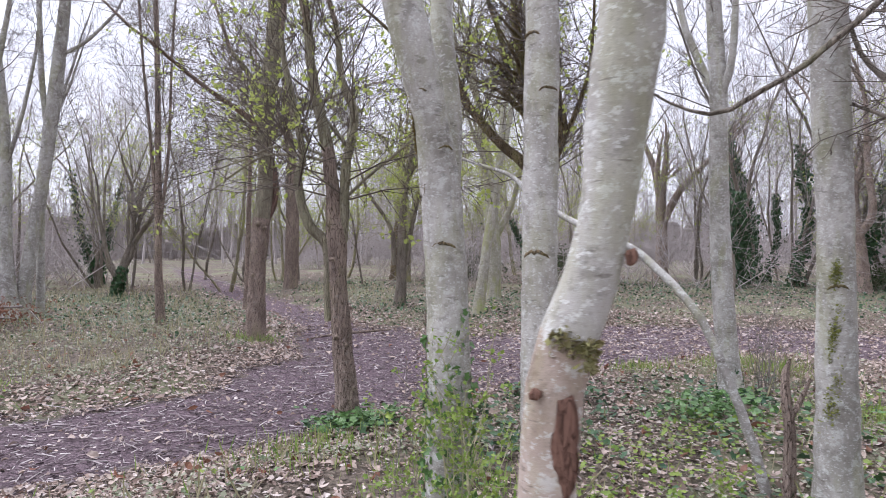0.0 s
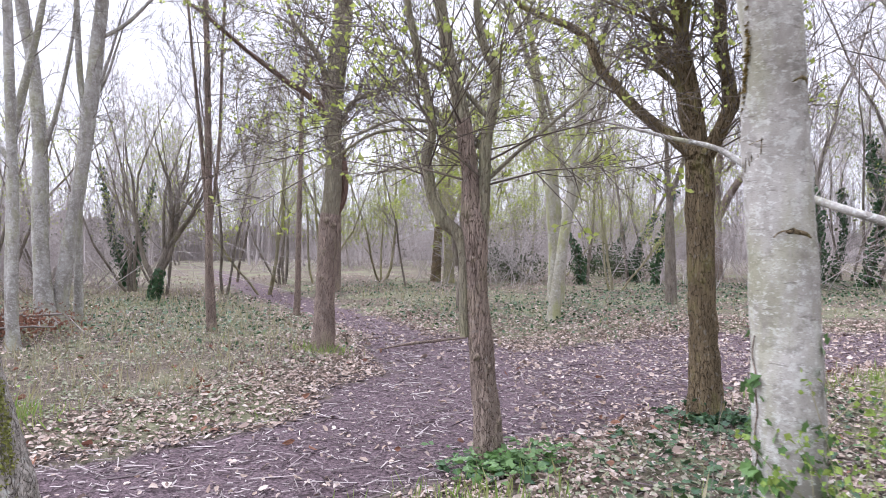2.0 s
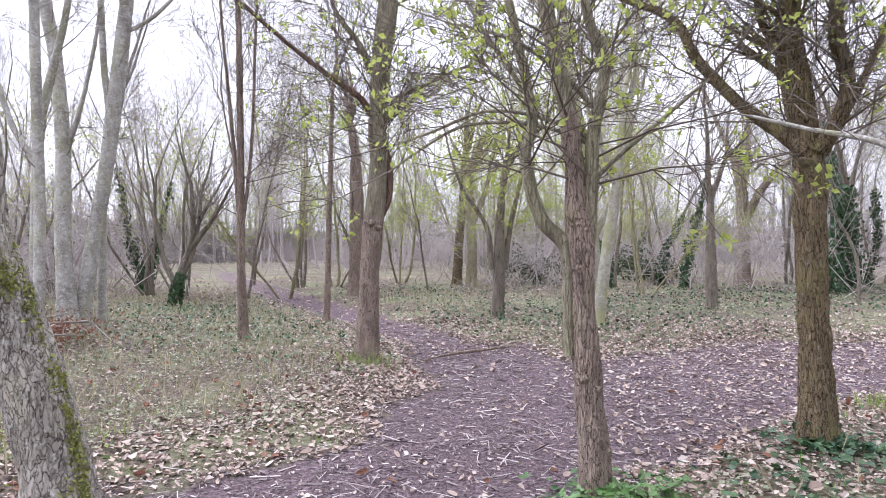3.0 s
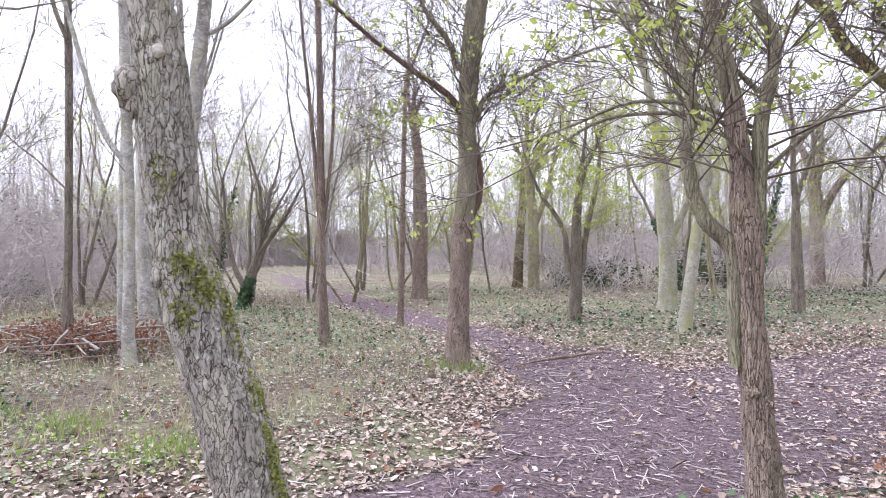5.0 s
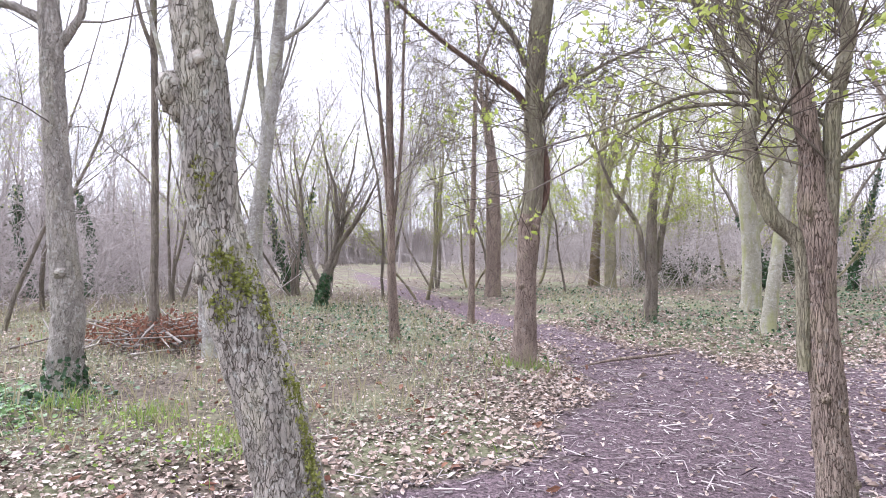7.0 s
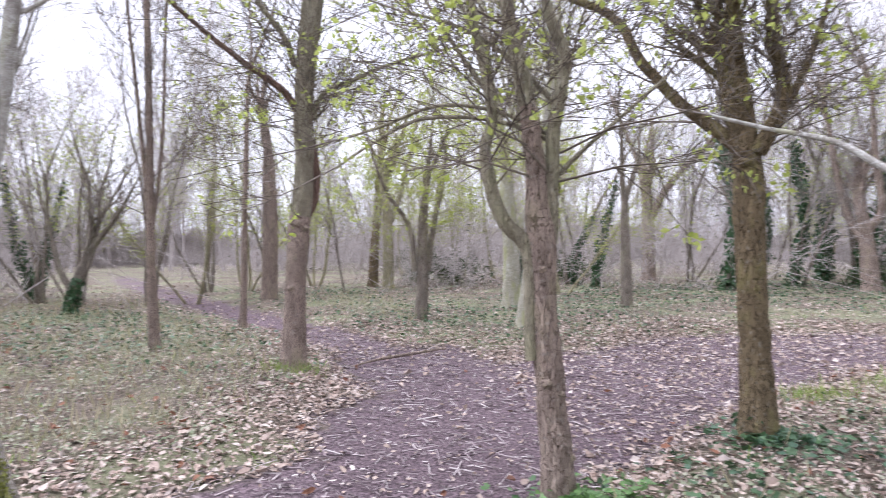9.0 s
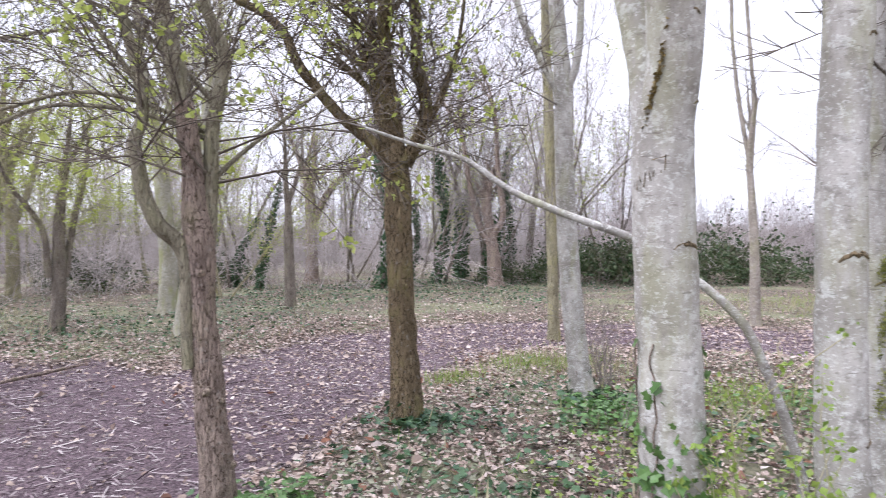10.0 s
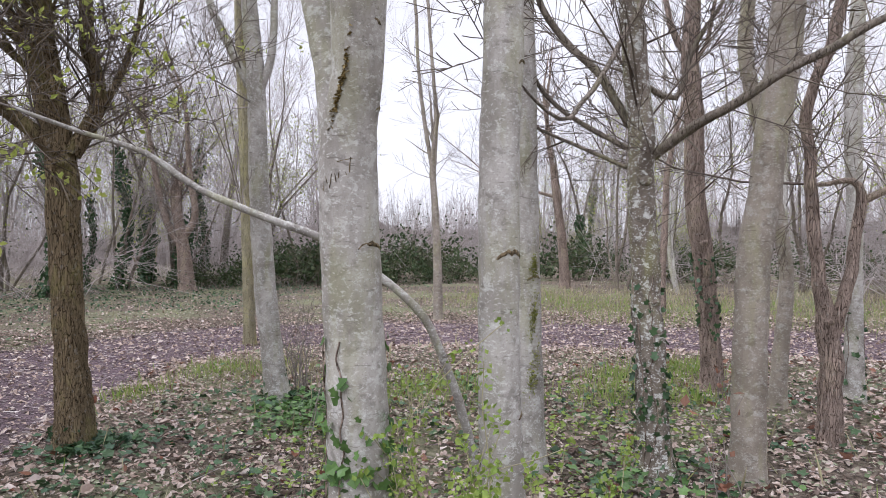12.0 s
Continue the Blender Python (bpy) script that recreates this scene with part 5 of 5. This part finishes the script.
def clear_of(x, y, gap):
    glade = min(math.hypot(x - ax - (bx - ax) * s / 8, y - ay - (by - ay) * s / 8) for (ax, ay), (bx, by) in zip(GLADE[:-1], GLADE[1:]) for s in range(9))
    return path_distance(x, y) > gap and glade > 2.4 and math.hypot(x + 1.5, y - 2) > 9


def heading(x, y):
    """Degrees clockwise from straight ahead, as seen from the standing place."""
    return math.degrees(math.atan2(x + 1.8, y - 1.8))


used = set()


def set_out(kinds, index, x, y, turn, size):
    src = kinds[index]
    m = pose(x, y, float(ground_z(x, y)), 0, 0, turn) @ Matrix.Diagonal((size, size, size, 1))
    if src.name not in used:
        used.add(src.name)
        src.matrix_basis = m
        return src
    ob = copy_thing(src, m)
    ob.scale = (size, size, size)
    return ob


def outside_gap(x, y):
    h = heading(x, y)
    return not 52.5 < h < 64


# trees that stand out one by one: kind, x, y, size
for kind, x, y, size in [(1, 12.6, 16.6, 0.9), (1, 15.8, 17.8, 0.9), (6, 14.8, 22.5, 1.2), (1, 12.0, 24.0, 1.0), (6, 11.0, 21.0, 1.1), (6, 13.3, 21.6, 1.1), (6, 13.6, 18.2, 1.0), (6, 15.4, 20.2, 1.15), (6, 8.8, 23.5, 1.1), (6, -9.6, 19.0, 0.95), (6, -11.8, 16.8, 0.9), (6, -6.6, 23.0, 1.0), (6, 19.0, 3.0, 1.1), (6, 20.5, 0.5, 1.1), (6, 17.5, 7.4, 1.0), (6, -13.0, 20.5, 1.0), (6, -14.0, 13.2, 0.8), (6, -8.3, 17.9, 0.8), (1, -6.9, 18.2, 0.75), (4, -10.6, 20.6, 0.8), (4, -10.2, 20.2, 0.7), (3, -6.2, 19.5, 0.9), (3, -5.4, 22.5, 0.9), (0, -5.0, 23.5, 0.8), (3, -3.6, 24.5, 0.95), (0, -2.5, 21.2, 0.55),
                         (2, 2.9, 21.9, 0.8), (2, 4.7, 23.3, 0.85), (4, 5.1, 22.0, 0.75), (4, 8.1, 19.8, 1.05), (2, 9.0, 20.6, 1.1), (4, 10.1, 22.1, 1.2), (4, 10.9, 21.0, 1.05), (4, 12.6, 20.4, 1.1), (2, 13.4, 23.0, 1.15), (4, 15.0, 22.2, 1.0), (4, 14.2, 24.4, 0.85), (3, 16.0, 26.8, 0.8),
                         (4, 32.4, 13.7, 0.9), (5, 24.6, 10.2, 0.9), (4, 10.9, 22.8, 0.7), (1, 6.4, 27.5, 0.9), (3, 1.5, 27.0, 1.0), (3, -0.4, 28.0, 1.05), (1, -8.8, 25.0, 0.9), (4, -16.5, 17.5, 0.7), (4, -15.2, 17.9, 0.7), (0, -13.5, 14.5, 0.9),
                         (1, -11.5, 11.3, 0.75), (5, 14.5, 3.2, 0.85), (0, 13.0, 0.9, 0.9), (5, 17.0, 5.6, 0.9), (0, 19.5, 7.0, 0.9), (1, 16.0, -1.5, 0.9), (5, 11.5, -0.6, 0.85), (3, 3.2, 19.2, 0.8), (0, 7.2, 16.8, 0.7)]:
    set_out(KINDS, kind, x, y, rng.uniform(0, 360), size)
for _ in range(900):
    h, d = math.radians(rng.uniform(-52, 112)), rng.uniform(24, 50)
    x, y = -1.8 + d * math.sin(h), 1.8 + d * math.cos(h)
    if not clear_of(x, y, 0.9) or not outside_gap(x, y) or rng.random() > 0.045:
        continue
    right = math.degrees(h) > 20
    weights = [0.2, 0.2, 0.16, 0.1, 0.16, 0.18] if right else [0.3, 0.25, 0.12, 0.25, 0.08, 0.0]
    set_out(KINDS, int(rng.choice(6, p=weights)), x, y, rng.uniform(0, 360), rng.uniform(0.8, 1.15))
for x, y, size in [(17.0, 15.4, 0.85), (15.5, 16.6, 1.15), (18.6, 13.8, 0.7), (14.2, 18.6, 0.8), (19.5, 15.8, 1.35), (17.2, 18.2, 1.2), (12.8, 19.8, 0.6), (20.5, 12.2, 0.75), (22.5, 10.5, 1.3), (23.0, 6.5, 1.0)]:
    set_out(SCRUB, 1, x, y, rng.uniform(0, 360), size)
for kind, x, y, size in [(2, 24.2, 23.7, 1.3), (2, 25.7, 21.8, 1.2), (2, 27.0, 19.8, 1.35), (2, 28.2, 17.8, 1.25), (2, 29.3, 15.6, 1.3), (2, 22.7, 25.4, 1.3), (0, -13.2, 15.6, 1.0), (3, -15.0, 14.0, 0.9), (0, -11.6, 18.2, 1.0), (3, -14.6, 19.0, 0.9), (2, -16.5, 11.5, 0.9), (0, -12.8, 9.6, 0.7)]:
    set_out(SCRUB, kind, x, y, rng.uniform(0, 360), size)
for k in range(92):
    h, d = math.radians(rng.uniform(-58, 115)), rng.uniform(20, 42)
    x, y = -1.8 + d * math.sin(h), 1.8 + d * math.cos(h)
    if clear_of(x, y, 1.2) and (outside_gap(x, y) or d > 30):
        set_out(SCRUB, int(rng.choice(4, p=[0.14, 0.46, 0.22, 0.18] if math.degrees(h) > 36 else [0.27, 0.13, 0.3, 0.3])), x, y, rng.uniform(0, 360), rng.uniform(0.8, 1.2))

for _ in range(26):
    h, d = math.radians(rng.uniform(-62, -16)), rng.uniform(19, 36)
    x, y = -1.8 + d * math.sin(h), 1.8 + d * math.cos(h)
    if clear_of(x, y, 1.6):
        set_out(SCRUB, int(rng.choice([0, 2, 3])), x, y, rng.uniform(0, 360), rng.uniform(1.0, 1.5))

# a dense belt of scrub closes the wood all round
belt = Shape()
ang = np.linspace(0, 2 * np.pi, 721)
prof = np.linspace(0, 1, 12)
A, P = np.meshgrid(ang, prof, indexing="ij")
top = 2.6 + 0.5 * np.sin(A * 9) + 0.35 * np.sin(A * 23 + 1) + np.random.default_rng(3).uniform(-0.35, 0.35, (721, 1))
rad = 52 + 6 * P + 1.2 * np.sin(A * 37 + P * 5) + 0.6 * np.sin(A * 111 + P * 9)
bv = np.stack([rad * np.sin(A), rad * np.cos(A), top * np.sin(P * np.pi * 0.93) - 0.2], -1).reshape(-1, 3)
bi, bj = np.meshgrid(np.arange(720), np.arange(11), indexing="ij")
bc = bi * 12 + bj
belt.add(bv, np.stack([bc, bc + 12, bc + 13, bc + 1], -1).reshape(-1, 4))
fringe = np.random.default_rng(8)
for _ in range(15000):
    a, d = fringe.uniform(0, 6.2832), fringe.uniform(46, 58)
    foot = np.array([d * math.sin(a), d * math.cos(a), 0.0])
    belt.tube(np.array([foot, foot + np.array([fringe.normal(0, 0.6), fringe.normal(0, 0.6), fringe.uniform(2.0, 5.6)])]), np.array([0.026, 0.008]), 3)
# scrub colours lightened to imitate the pale veil over distant things
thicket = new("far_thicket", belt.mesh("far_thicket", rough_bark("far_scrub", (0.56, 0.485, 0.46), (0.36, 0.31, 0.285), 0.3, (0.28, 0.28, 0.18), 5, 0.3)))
tagged(thicket, "distant grey-brown belt of tangled leafless scrub", "thicket", "", "stuff")

# the tops of the wood behind: fine upright sprays, too many to count
haze, deep = Shape(), np.random.default_rng(9)
for _ in range(310):
    h, d = math.radians(deep.uniform(-75, 120)), deep.uniform(34, 60)
    x, y = -1.8 + d * math.sin(h), 1.8 + d * math.cos(h)
    if not outside_gap(x, y) or path_distance(x, y) < 2:
        continue
    tall = deep.uniform(6, 11)
    lean = deep.normal(0, 0.07, 2)
    haze.tube(np.array([(x, y, 0), (x + lean[0] * tall, y + lean[1] * tall, tall)]), np.array([0.075, 0.01]), 4)
    for _ in range(26):
        f = deep.uniform(0.15, 0.95)
        p0 = np.array([x + lean[0] * tall * f, y + lean[1] * tall * f, tall * f])
        way = np.array([*deep.normal(0, 0.5, 2), deep.uniform(0.6, 1.2)]) * tall * deep.uniform(0.1, 0.26)
        haze.tube(np.array([p0, p0 + way]), np.array([0.02, 0.006]), 3)
        for _ in range(3):
            q = p0 + way * deep.uniform(0.2, 0.9)
            haze.tube(np.array([q, q + way * 0.35 + deep.normal(0, 0.33, 3)]), np.array([0.009, 0.005]), 3)
tagged(new("far_wood", haze.mesh("far_wood", MAT["twig_hazed"])), "fine bare tree tops of the distant wood", "wood", "", "stuff")

# ---- what lies and grows on the woodland floor ----
rng = np.random.default_rng(5)


def scatter(count, reach, keep):
    """Places on the floor, thinning with distance from the walk; keep(x, y) is a chance from 0 to 1."""
    h = np.radians(rng.uniform(-62, 118, count))
    d = reach * rng.uniform(0.0, 1, count) ** 0.75 + 0.3
    x, y = -1.4 + d * np.sin(h), 0.9 + d * np.cos(h)
    ok = rng.random(count) < keep(x, y)
    return x[ok], y[ok]


def patchy(x, y, scale, seed):
    return np.array([noise.noise(Vector((a * scale, b * scale, seed))) for a, b in zip(x, y)]) * 0.5 + 0.5


def lying(x, y, lift, tilt):
    at = np.stack([x, y, ground_z(x, y) + lift], 1)
    return at, rng.normal(0, 1, (len(x), 3)) * np.array([1, 1, 0.25]), rng.normal(0, tilt, (len(x), 3)) + np.array([0, 0, 1.0])


def litter_chance(x, y):
    d = path_distance(x, y)
    side = np.exp(-((d - 0.45) / 0.75) ** 2)
    wide = (x > -0.4) & (d < 0.2)
    return np.clip(np.where(d < -0.1, 0.05, np.where((x < 0.5) & (d > 0.9), 0.2, 0.56)) + np.where(x > -0.7, 0.2, 0.58) * side * (d > -0.1) + np.where(wide, 0.2, 0), 0, 1)


x, y = scatter(205000, 13.5, litter_chance)
s = Shape()
at, d, nrm = lying(x, y, rng.uniform(0.004, 0.03, len(x)), 0.38)
size = (0.02 + rng.gamma(2.2, 0.0085, len(x))) * np.where((x < -0.8) & (path_distance(x, y) > 1.0), 0.72, 1.0)
near = np.hypot(x + 1.4, y - 1.5) < 6.4
s.curled(at[near], d[near], nrm[near], size[near] * 1.1, 3)
s.leaves(at[~near], d[~near], nrm[~near], size[~near] * 1.2, 0.45, 0.36, True)
tagged(new("leaf_litter", s.mesh("leaf_litter", MAT["litter"], False)), "curled tan and brown dead leaves on the soil", "leaf litter", "", "stuff")

h, d = np.radians(rng.uniform(118, 298, 9000)), 12 * rng.uniform(0.01, 1, 9000) ** 0.6
x, y = -1.4 + d * np.sin(h), 0.9 + d * np.cos(h)
s = Shape()
at, d, nrm = lying(x, y, rng.uniform(0.004, 0.03, len(x)), 0.38)
s.curled(at, d, nrm, rng.uniform(0.03, 0.09, len(x)), 5)
tagged(new("leaf_litter", s.mesh("leaf_litter", MAT["litter"], False)), "dead leaves scattered behind the walk's start", "leaf litter", "", "stuff")

x, y = scatter(1500, 9, lambda a, b: np.where(path_distance(a, b) > 0, 0.6, 0.06))
s = Shape()
at, d, nrm = lying(x, y, 0.03, 0.6)
s.curled(at, d, nrm, rng.uniform(0.05, 0.1, len(x)), 6)
tagged(new("russet_leaves", s.mesh("russet_leaves", MAT["russet"], False)), "larger curled russet oak leaves on the litter", "dead leaves", "", "stuff")

x, y = scatter(78000, 13, lambda a, b: np.where(path_distance(a, b) < 0.15, 0.8, 0.09))
s = Shape()
for px, py in zip(x, y):
    a, ln = rng.uniform(0, 6.28), (rng.gamma(2.0, 0.02) + 0.015 if rng.random() < 0.93 else rng.uniform(0.1, 0.32))
    z = float(ground_z(px, py)) + 0.012
    v = np.array([math.cos(a), math.sin(a), rng.normal(0, 0.1)]) * ln / 2
    s.tube(np.array([[px, py, z] - v, [px, py, z] + v]), np.array([0.004, 0.0028]) * rng.uniform(0.6, 1.7), 3)
tagged(new("wood_chips", s.mesh("wood_chips", MAT["chip"], False)), "pale twigs and bark chips trodden into mud", "wood chips", "", "stuff")

h, d = np.radians(rng.uniform(-50, 110, 48000)), rng.uniform(9, 27, 48000)
x, y = -1.5 + d * np.sin(h), 1.5 + d * np.cos(h)
ok = rng.random(48000) < np.where(path_distance(x, y) < 0, 0.3, np.where(x > 9, 0.2, 0.4))
x, y = x[ok], y[ok]
s = Shape()
at, d, nrm = lying(x, y, rng.uniform(0.01, 0.04, len(x)), 0.4)
s.leaves(at, d, nrm, rng.uniform(0.045, 0.09, len(x)), 0.45, 0.36, True)
tagged(new("leaf_litter", s.mesh("leaf_litter", MAT["litter"], False)), "dead leaves strewn over the farther woodland floor", "leaf litter", "", "stuff")

IVY_SPOTS = [(1.5, 5.6, 0.6), (2.3, 5.5, 0.6), (0.97, 6.46, 1.0), (2.65, 6.15, 0.9), (0.5, 5.6, 0.5), (1.6, 5.3, 0.8), (3.2, 4.0, 1.2), (-0.8, 14.2, 2.2), (1.3, 14.3, 2.2), (3.0, 17.5, 2.2), (-6, 13, 2.0), (-4.5, 10.8, 1.6), (6, 18, 2.5), (-7.5, 14, 2.5), (0.1, 3.2, 0.5), (2.2, 2.7, 0.9), (4.5, 2.2, 1.3), (-6.8, 7.4, 0.6), (-0.75, 5.55, 0.45), (-3, 20, 2.5), (9, 17, 1.8), (12, 17, 2.4), (14, 20.5, 2.8), (10, 21.5, 2.2), (16, 16, 2.6), (6, 20, 2.4), (8.5, 14, 1.2)]


def ivy_chance(x, y):
    g = sum(np.exp(-((x - a) ** 2 + (y - b) ** 2) / r ** 2) for a, b, r in IVY_SPOTS)
    return np.clip(g, 0, 1) * (path_distance(x, y) > 0.05)


def low_plants(count, reach, chance, sizes, mat, name, label, lift=0.08, clumps=()):
    x, y = scatter(count, reach, chance)
    for a, b, r, k in clumps:
        tuft = rng.normal(0, r, (k, 2))
        x, y = np.append(x, a + tuft[:, 0]), np.append(y, b + tuft[:, 1])
    s = Shape()
    at, d, nrm = lying(x, y, rng.uniform(0.02, lift, len(x)), 0.45)
    if mat == "bramble":
        s.leaves(at, d, nrm, rng.uniform(*sizes, len(x)), 0.15, 0.4, True)
    else:
        s.lobed(at, d, nrm, rng.uniform(*sizes, len(x)))
    tagged(new(name, s.mesh(name, MAT[mat], False)), label, "ground cover", "", "stuff")


low_plants(150000, 25, lambda a, b: ivy_chance(a, b) * np.where(b > 11, 0.5, 0.36 * (patchy(a, b, 1.6, 7.0) > 0.47)), (0.035, 0.07), "ivy", "ground_ivy", "dark green ivy carpeting patches of soil", 0.08,
           [(0.95, 6.28, 0.17, 260), (1.2, 6.05, 0.25, 90), (2.6, 5.95, 0.18, 180), (-0.75, 5.4, 0.16, 120), (-6.75, 7.1, 0.3, 260), (0.4, 4.6, 0.3, 160), (-7.6, 15.7, 0.5, 240)])
low_plants(150000, 17, lambda a, b: np.where(a < 0.5, 0.7, 0.4) * (path_distance(a, b) > 0.5) * (patchy(a, b, 0.9, 3.0) > 0.42), (0.02, 0.05), "bramble", "low_weeds", "dull green low weeds between dead leaves")
low_plants(3000, 9, lambda a, b: 0.05 * (path_distance(a, b) > 0.3), (0.03, 0.065), "ivy_bright", "fresh_ground_plants", "bright green fresh leaves at a tree's foot", 0.14,
           [(-0.72, 5.36, 0.17, 300), (-0.45, 5.4, 0.14, 90), (2.1, 5.3, 0.2, 240), (0.05, 3.1, 0.2, 160), (2.2, 2.75, 0.3, 160), (3.9, 4.6, 0.3, 200), (2.35, 5.6, 0.18, 200), (-7.3, 6.9, 0.25, 260), (-6.5, 6.3, 0.25, 200)])
low_plants(1200, 8, lambda a, b: 0.1 * (path_distance(a, b) > 0.4), (0.02, 0.045), "fresh", "seedlings", "yellow-green seedlings scattered over dead leaves", 0.1,
           [(1.2, 4.3, 0.35, 260), (2.0, 4.9, 0.3, 240), (3.0, 3.7, 0.4, 300), (0.7, 3.5, 0.25, 220), (1.5, 3.2, 0.3, 240), (3.4, 2.9, 0.4, 260), (-4.9, 6.2, 0.4, 160), (-6.0, 6.4, 0.4, 160), (3.3, 5.6, 0.4, 240), (4.4, 3.4, 0.4, 200)])

GRASS_SPOTS = [(4.93, 3.8, 0.35), (4.35, 3.05, 0.3), (5.85, 3.3, 0.4), (3.3, 7.7, 0.5), (-0.9, 4.6, 0.5), (4.2, 3.6, 0.5), (5.3, 3.4, 0.6), (3.6, 7.3, 0.4), (2.2, 7.6, 0.3), (-4.4, 6.2, 0.35), (-5.4, 6.7, 0.25), (-6.3, 6.9, 0.3), (0.1, 3.9, 0.5), (12, 6, 2.2), (13, 2.5, 2.5), (14, 9, 2.2), (-2.7, 9.6, 0.35), (3.6, 5.2, 0.7)]


def blades(count, reach, chance, lo, hi, mat, name, label):
    x, y = scatter(count, reach, chance)
    for a, b, r in (GRASS_SPOTS if mat == "grass" else ()):
        tuft = rng.normal(0, r * 0.5, (int(600 * min(r, 1.2)) if r < 1.5 else 1300, 2))
        x, y = np.append(x, a + tuft[:, 0]), np.append(y, b + tuft[:, 1])
    s = Shape()
    n = len(x)
    at = np.stack([x, y, ground_z(x, y) + 0.0], 1)
    d = rng.normal(0, 0.35, (n, 3)) + np.array([0, 0, 1.0])
    h = rng.uniform(lo, hi, n)
    s.leaves(at + d * (h * 0.45)[:, None], d, rng.normal(0, 1, (n, 3)) * np.array([1, 1, 0.1]), h, 0.1, 0.035)
    tagged(new(name, s.mesh(name, MAT[mat], False)), label, "grass", "", "stuff")


def grass_chance(x, y):
    g = sum(np.exp(-((x - a) ** 2 + (y - b) ** 2) / r ** 2) for a, b, r in GRASS_SPOTS)
    return np.clip(g * 0.7 + 0.02, 0, 1) * (path_distance(x, y) > -0.2)


blades(50000, 17, grass_chance, 0.06, 0.17, "grass", "grass", "thin green grass tufts among dead leaves")
blades(60000, 19, lambda a, b: (path_distance(a, b) > 0.3) * np.clip(0.05 + (a < -1) * (path_distance(a, b) > 0.8) * 0.42 + (a > 10.5) * (b < 10) * 0.7 + np.exp(-((a - 3.4) ** 2 + (b - 7.0) ** 2) / 0.6), 0, 1), 0.08, 0.26, "straw", "dry_grass", "pale dry grass beside the path")
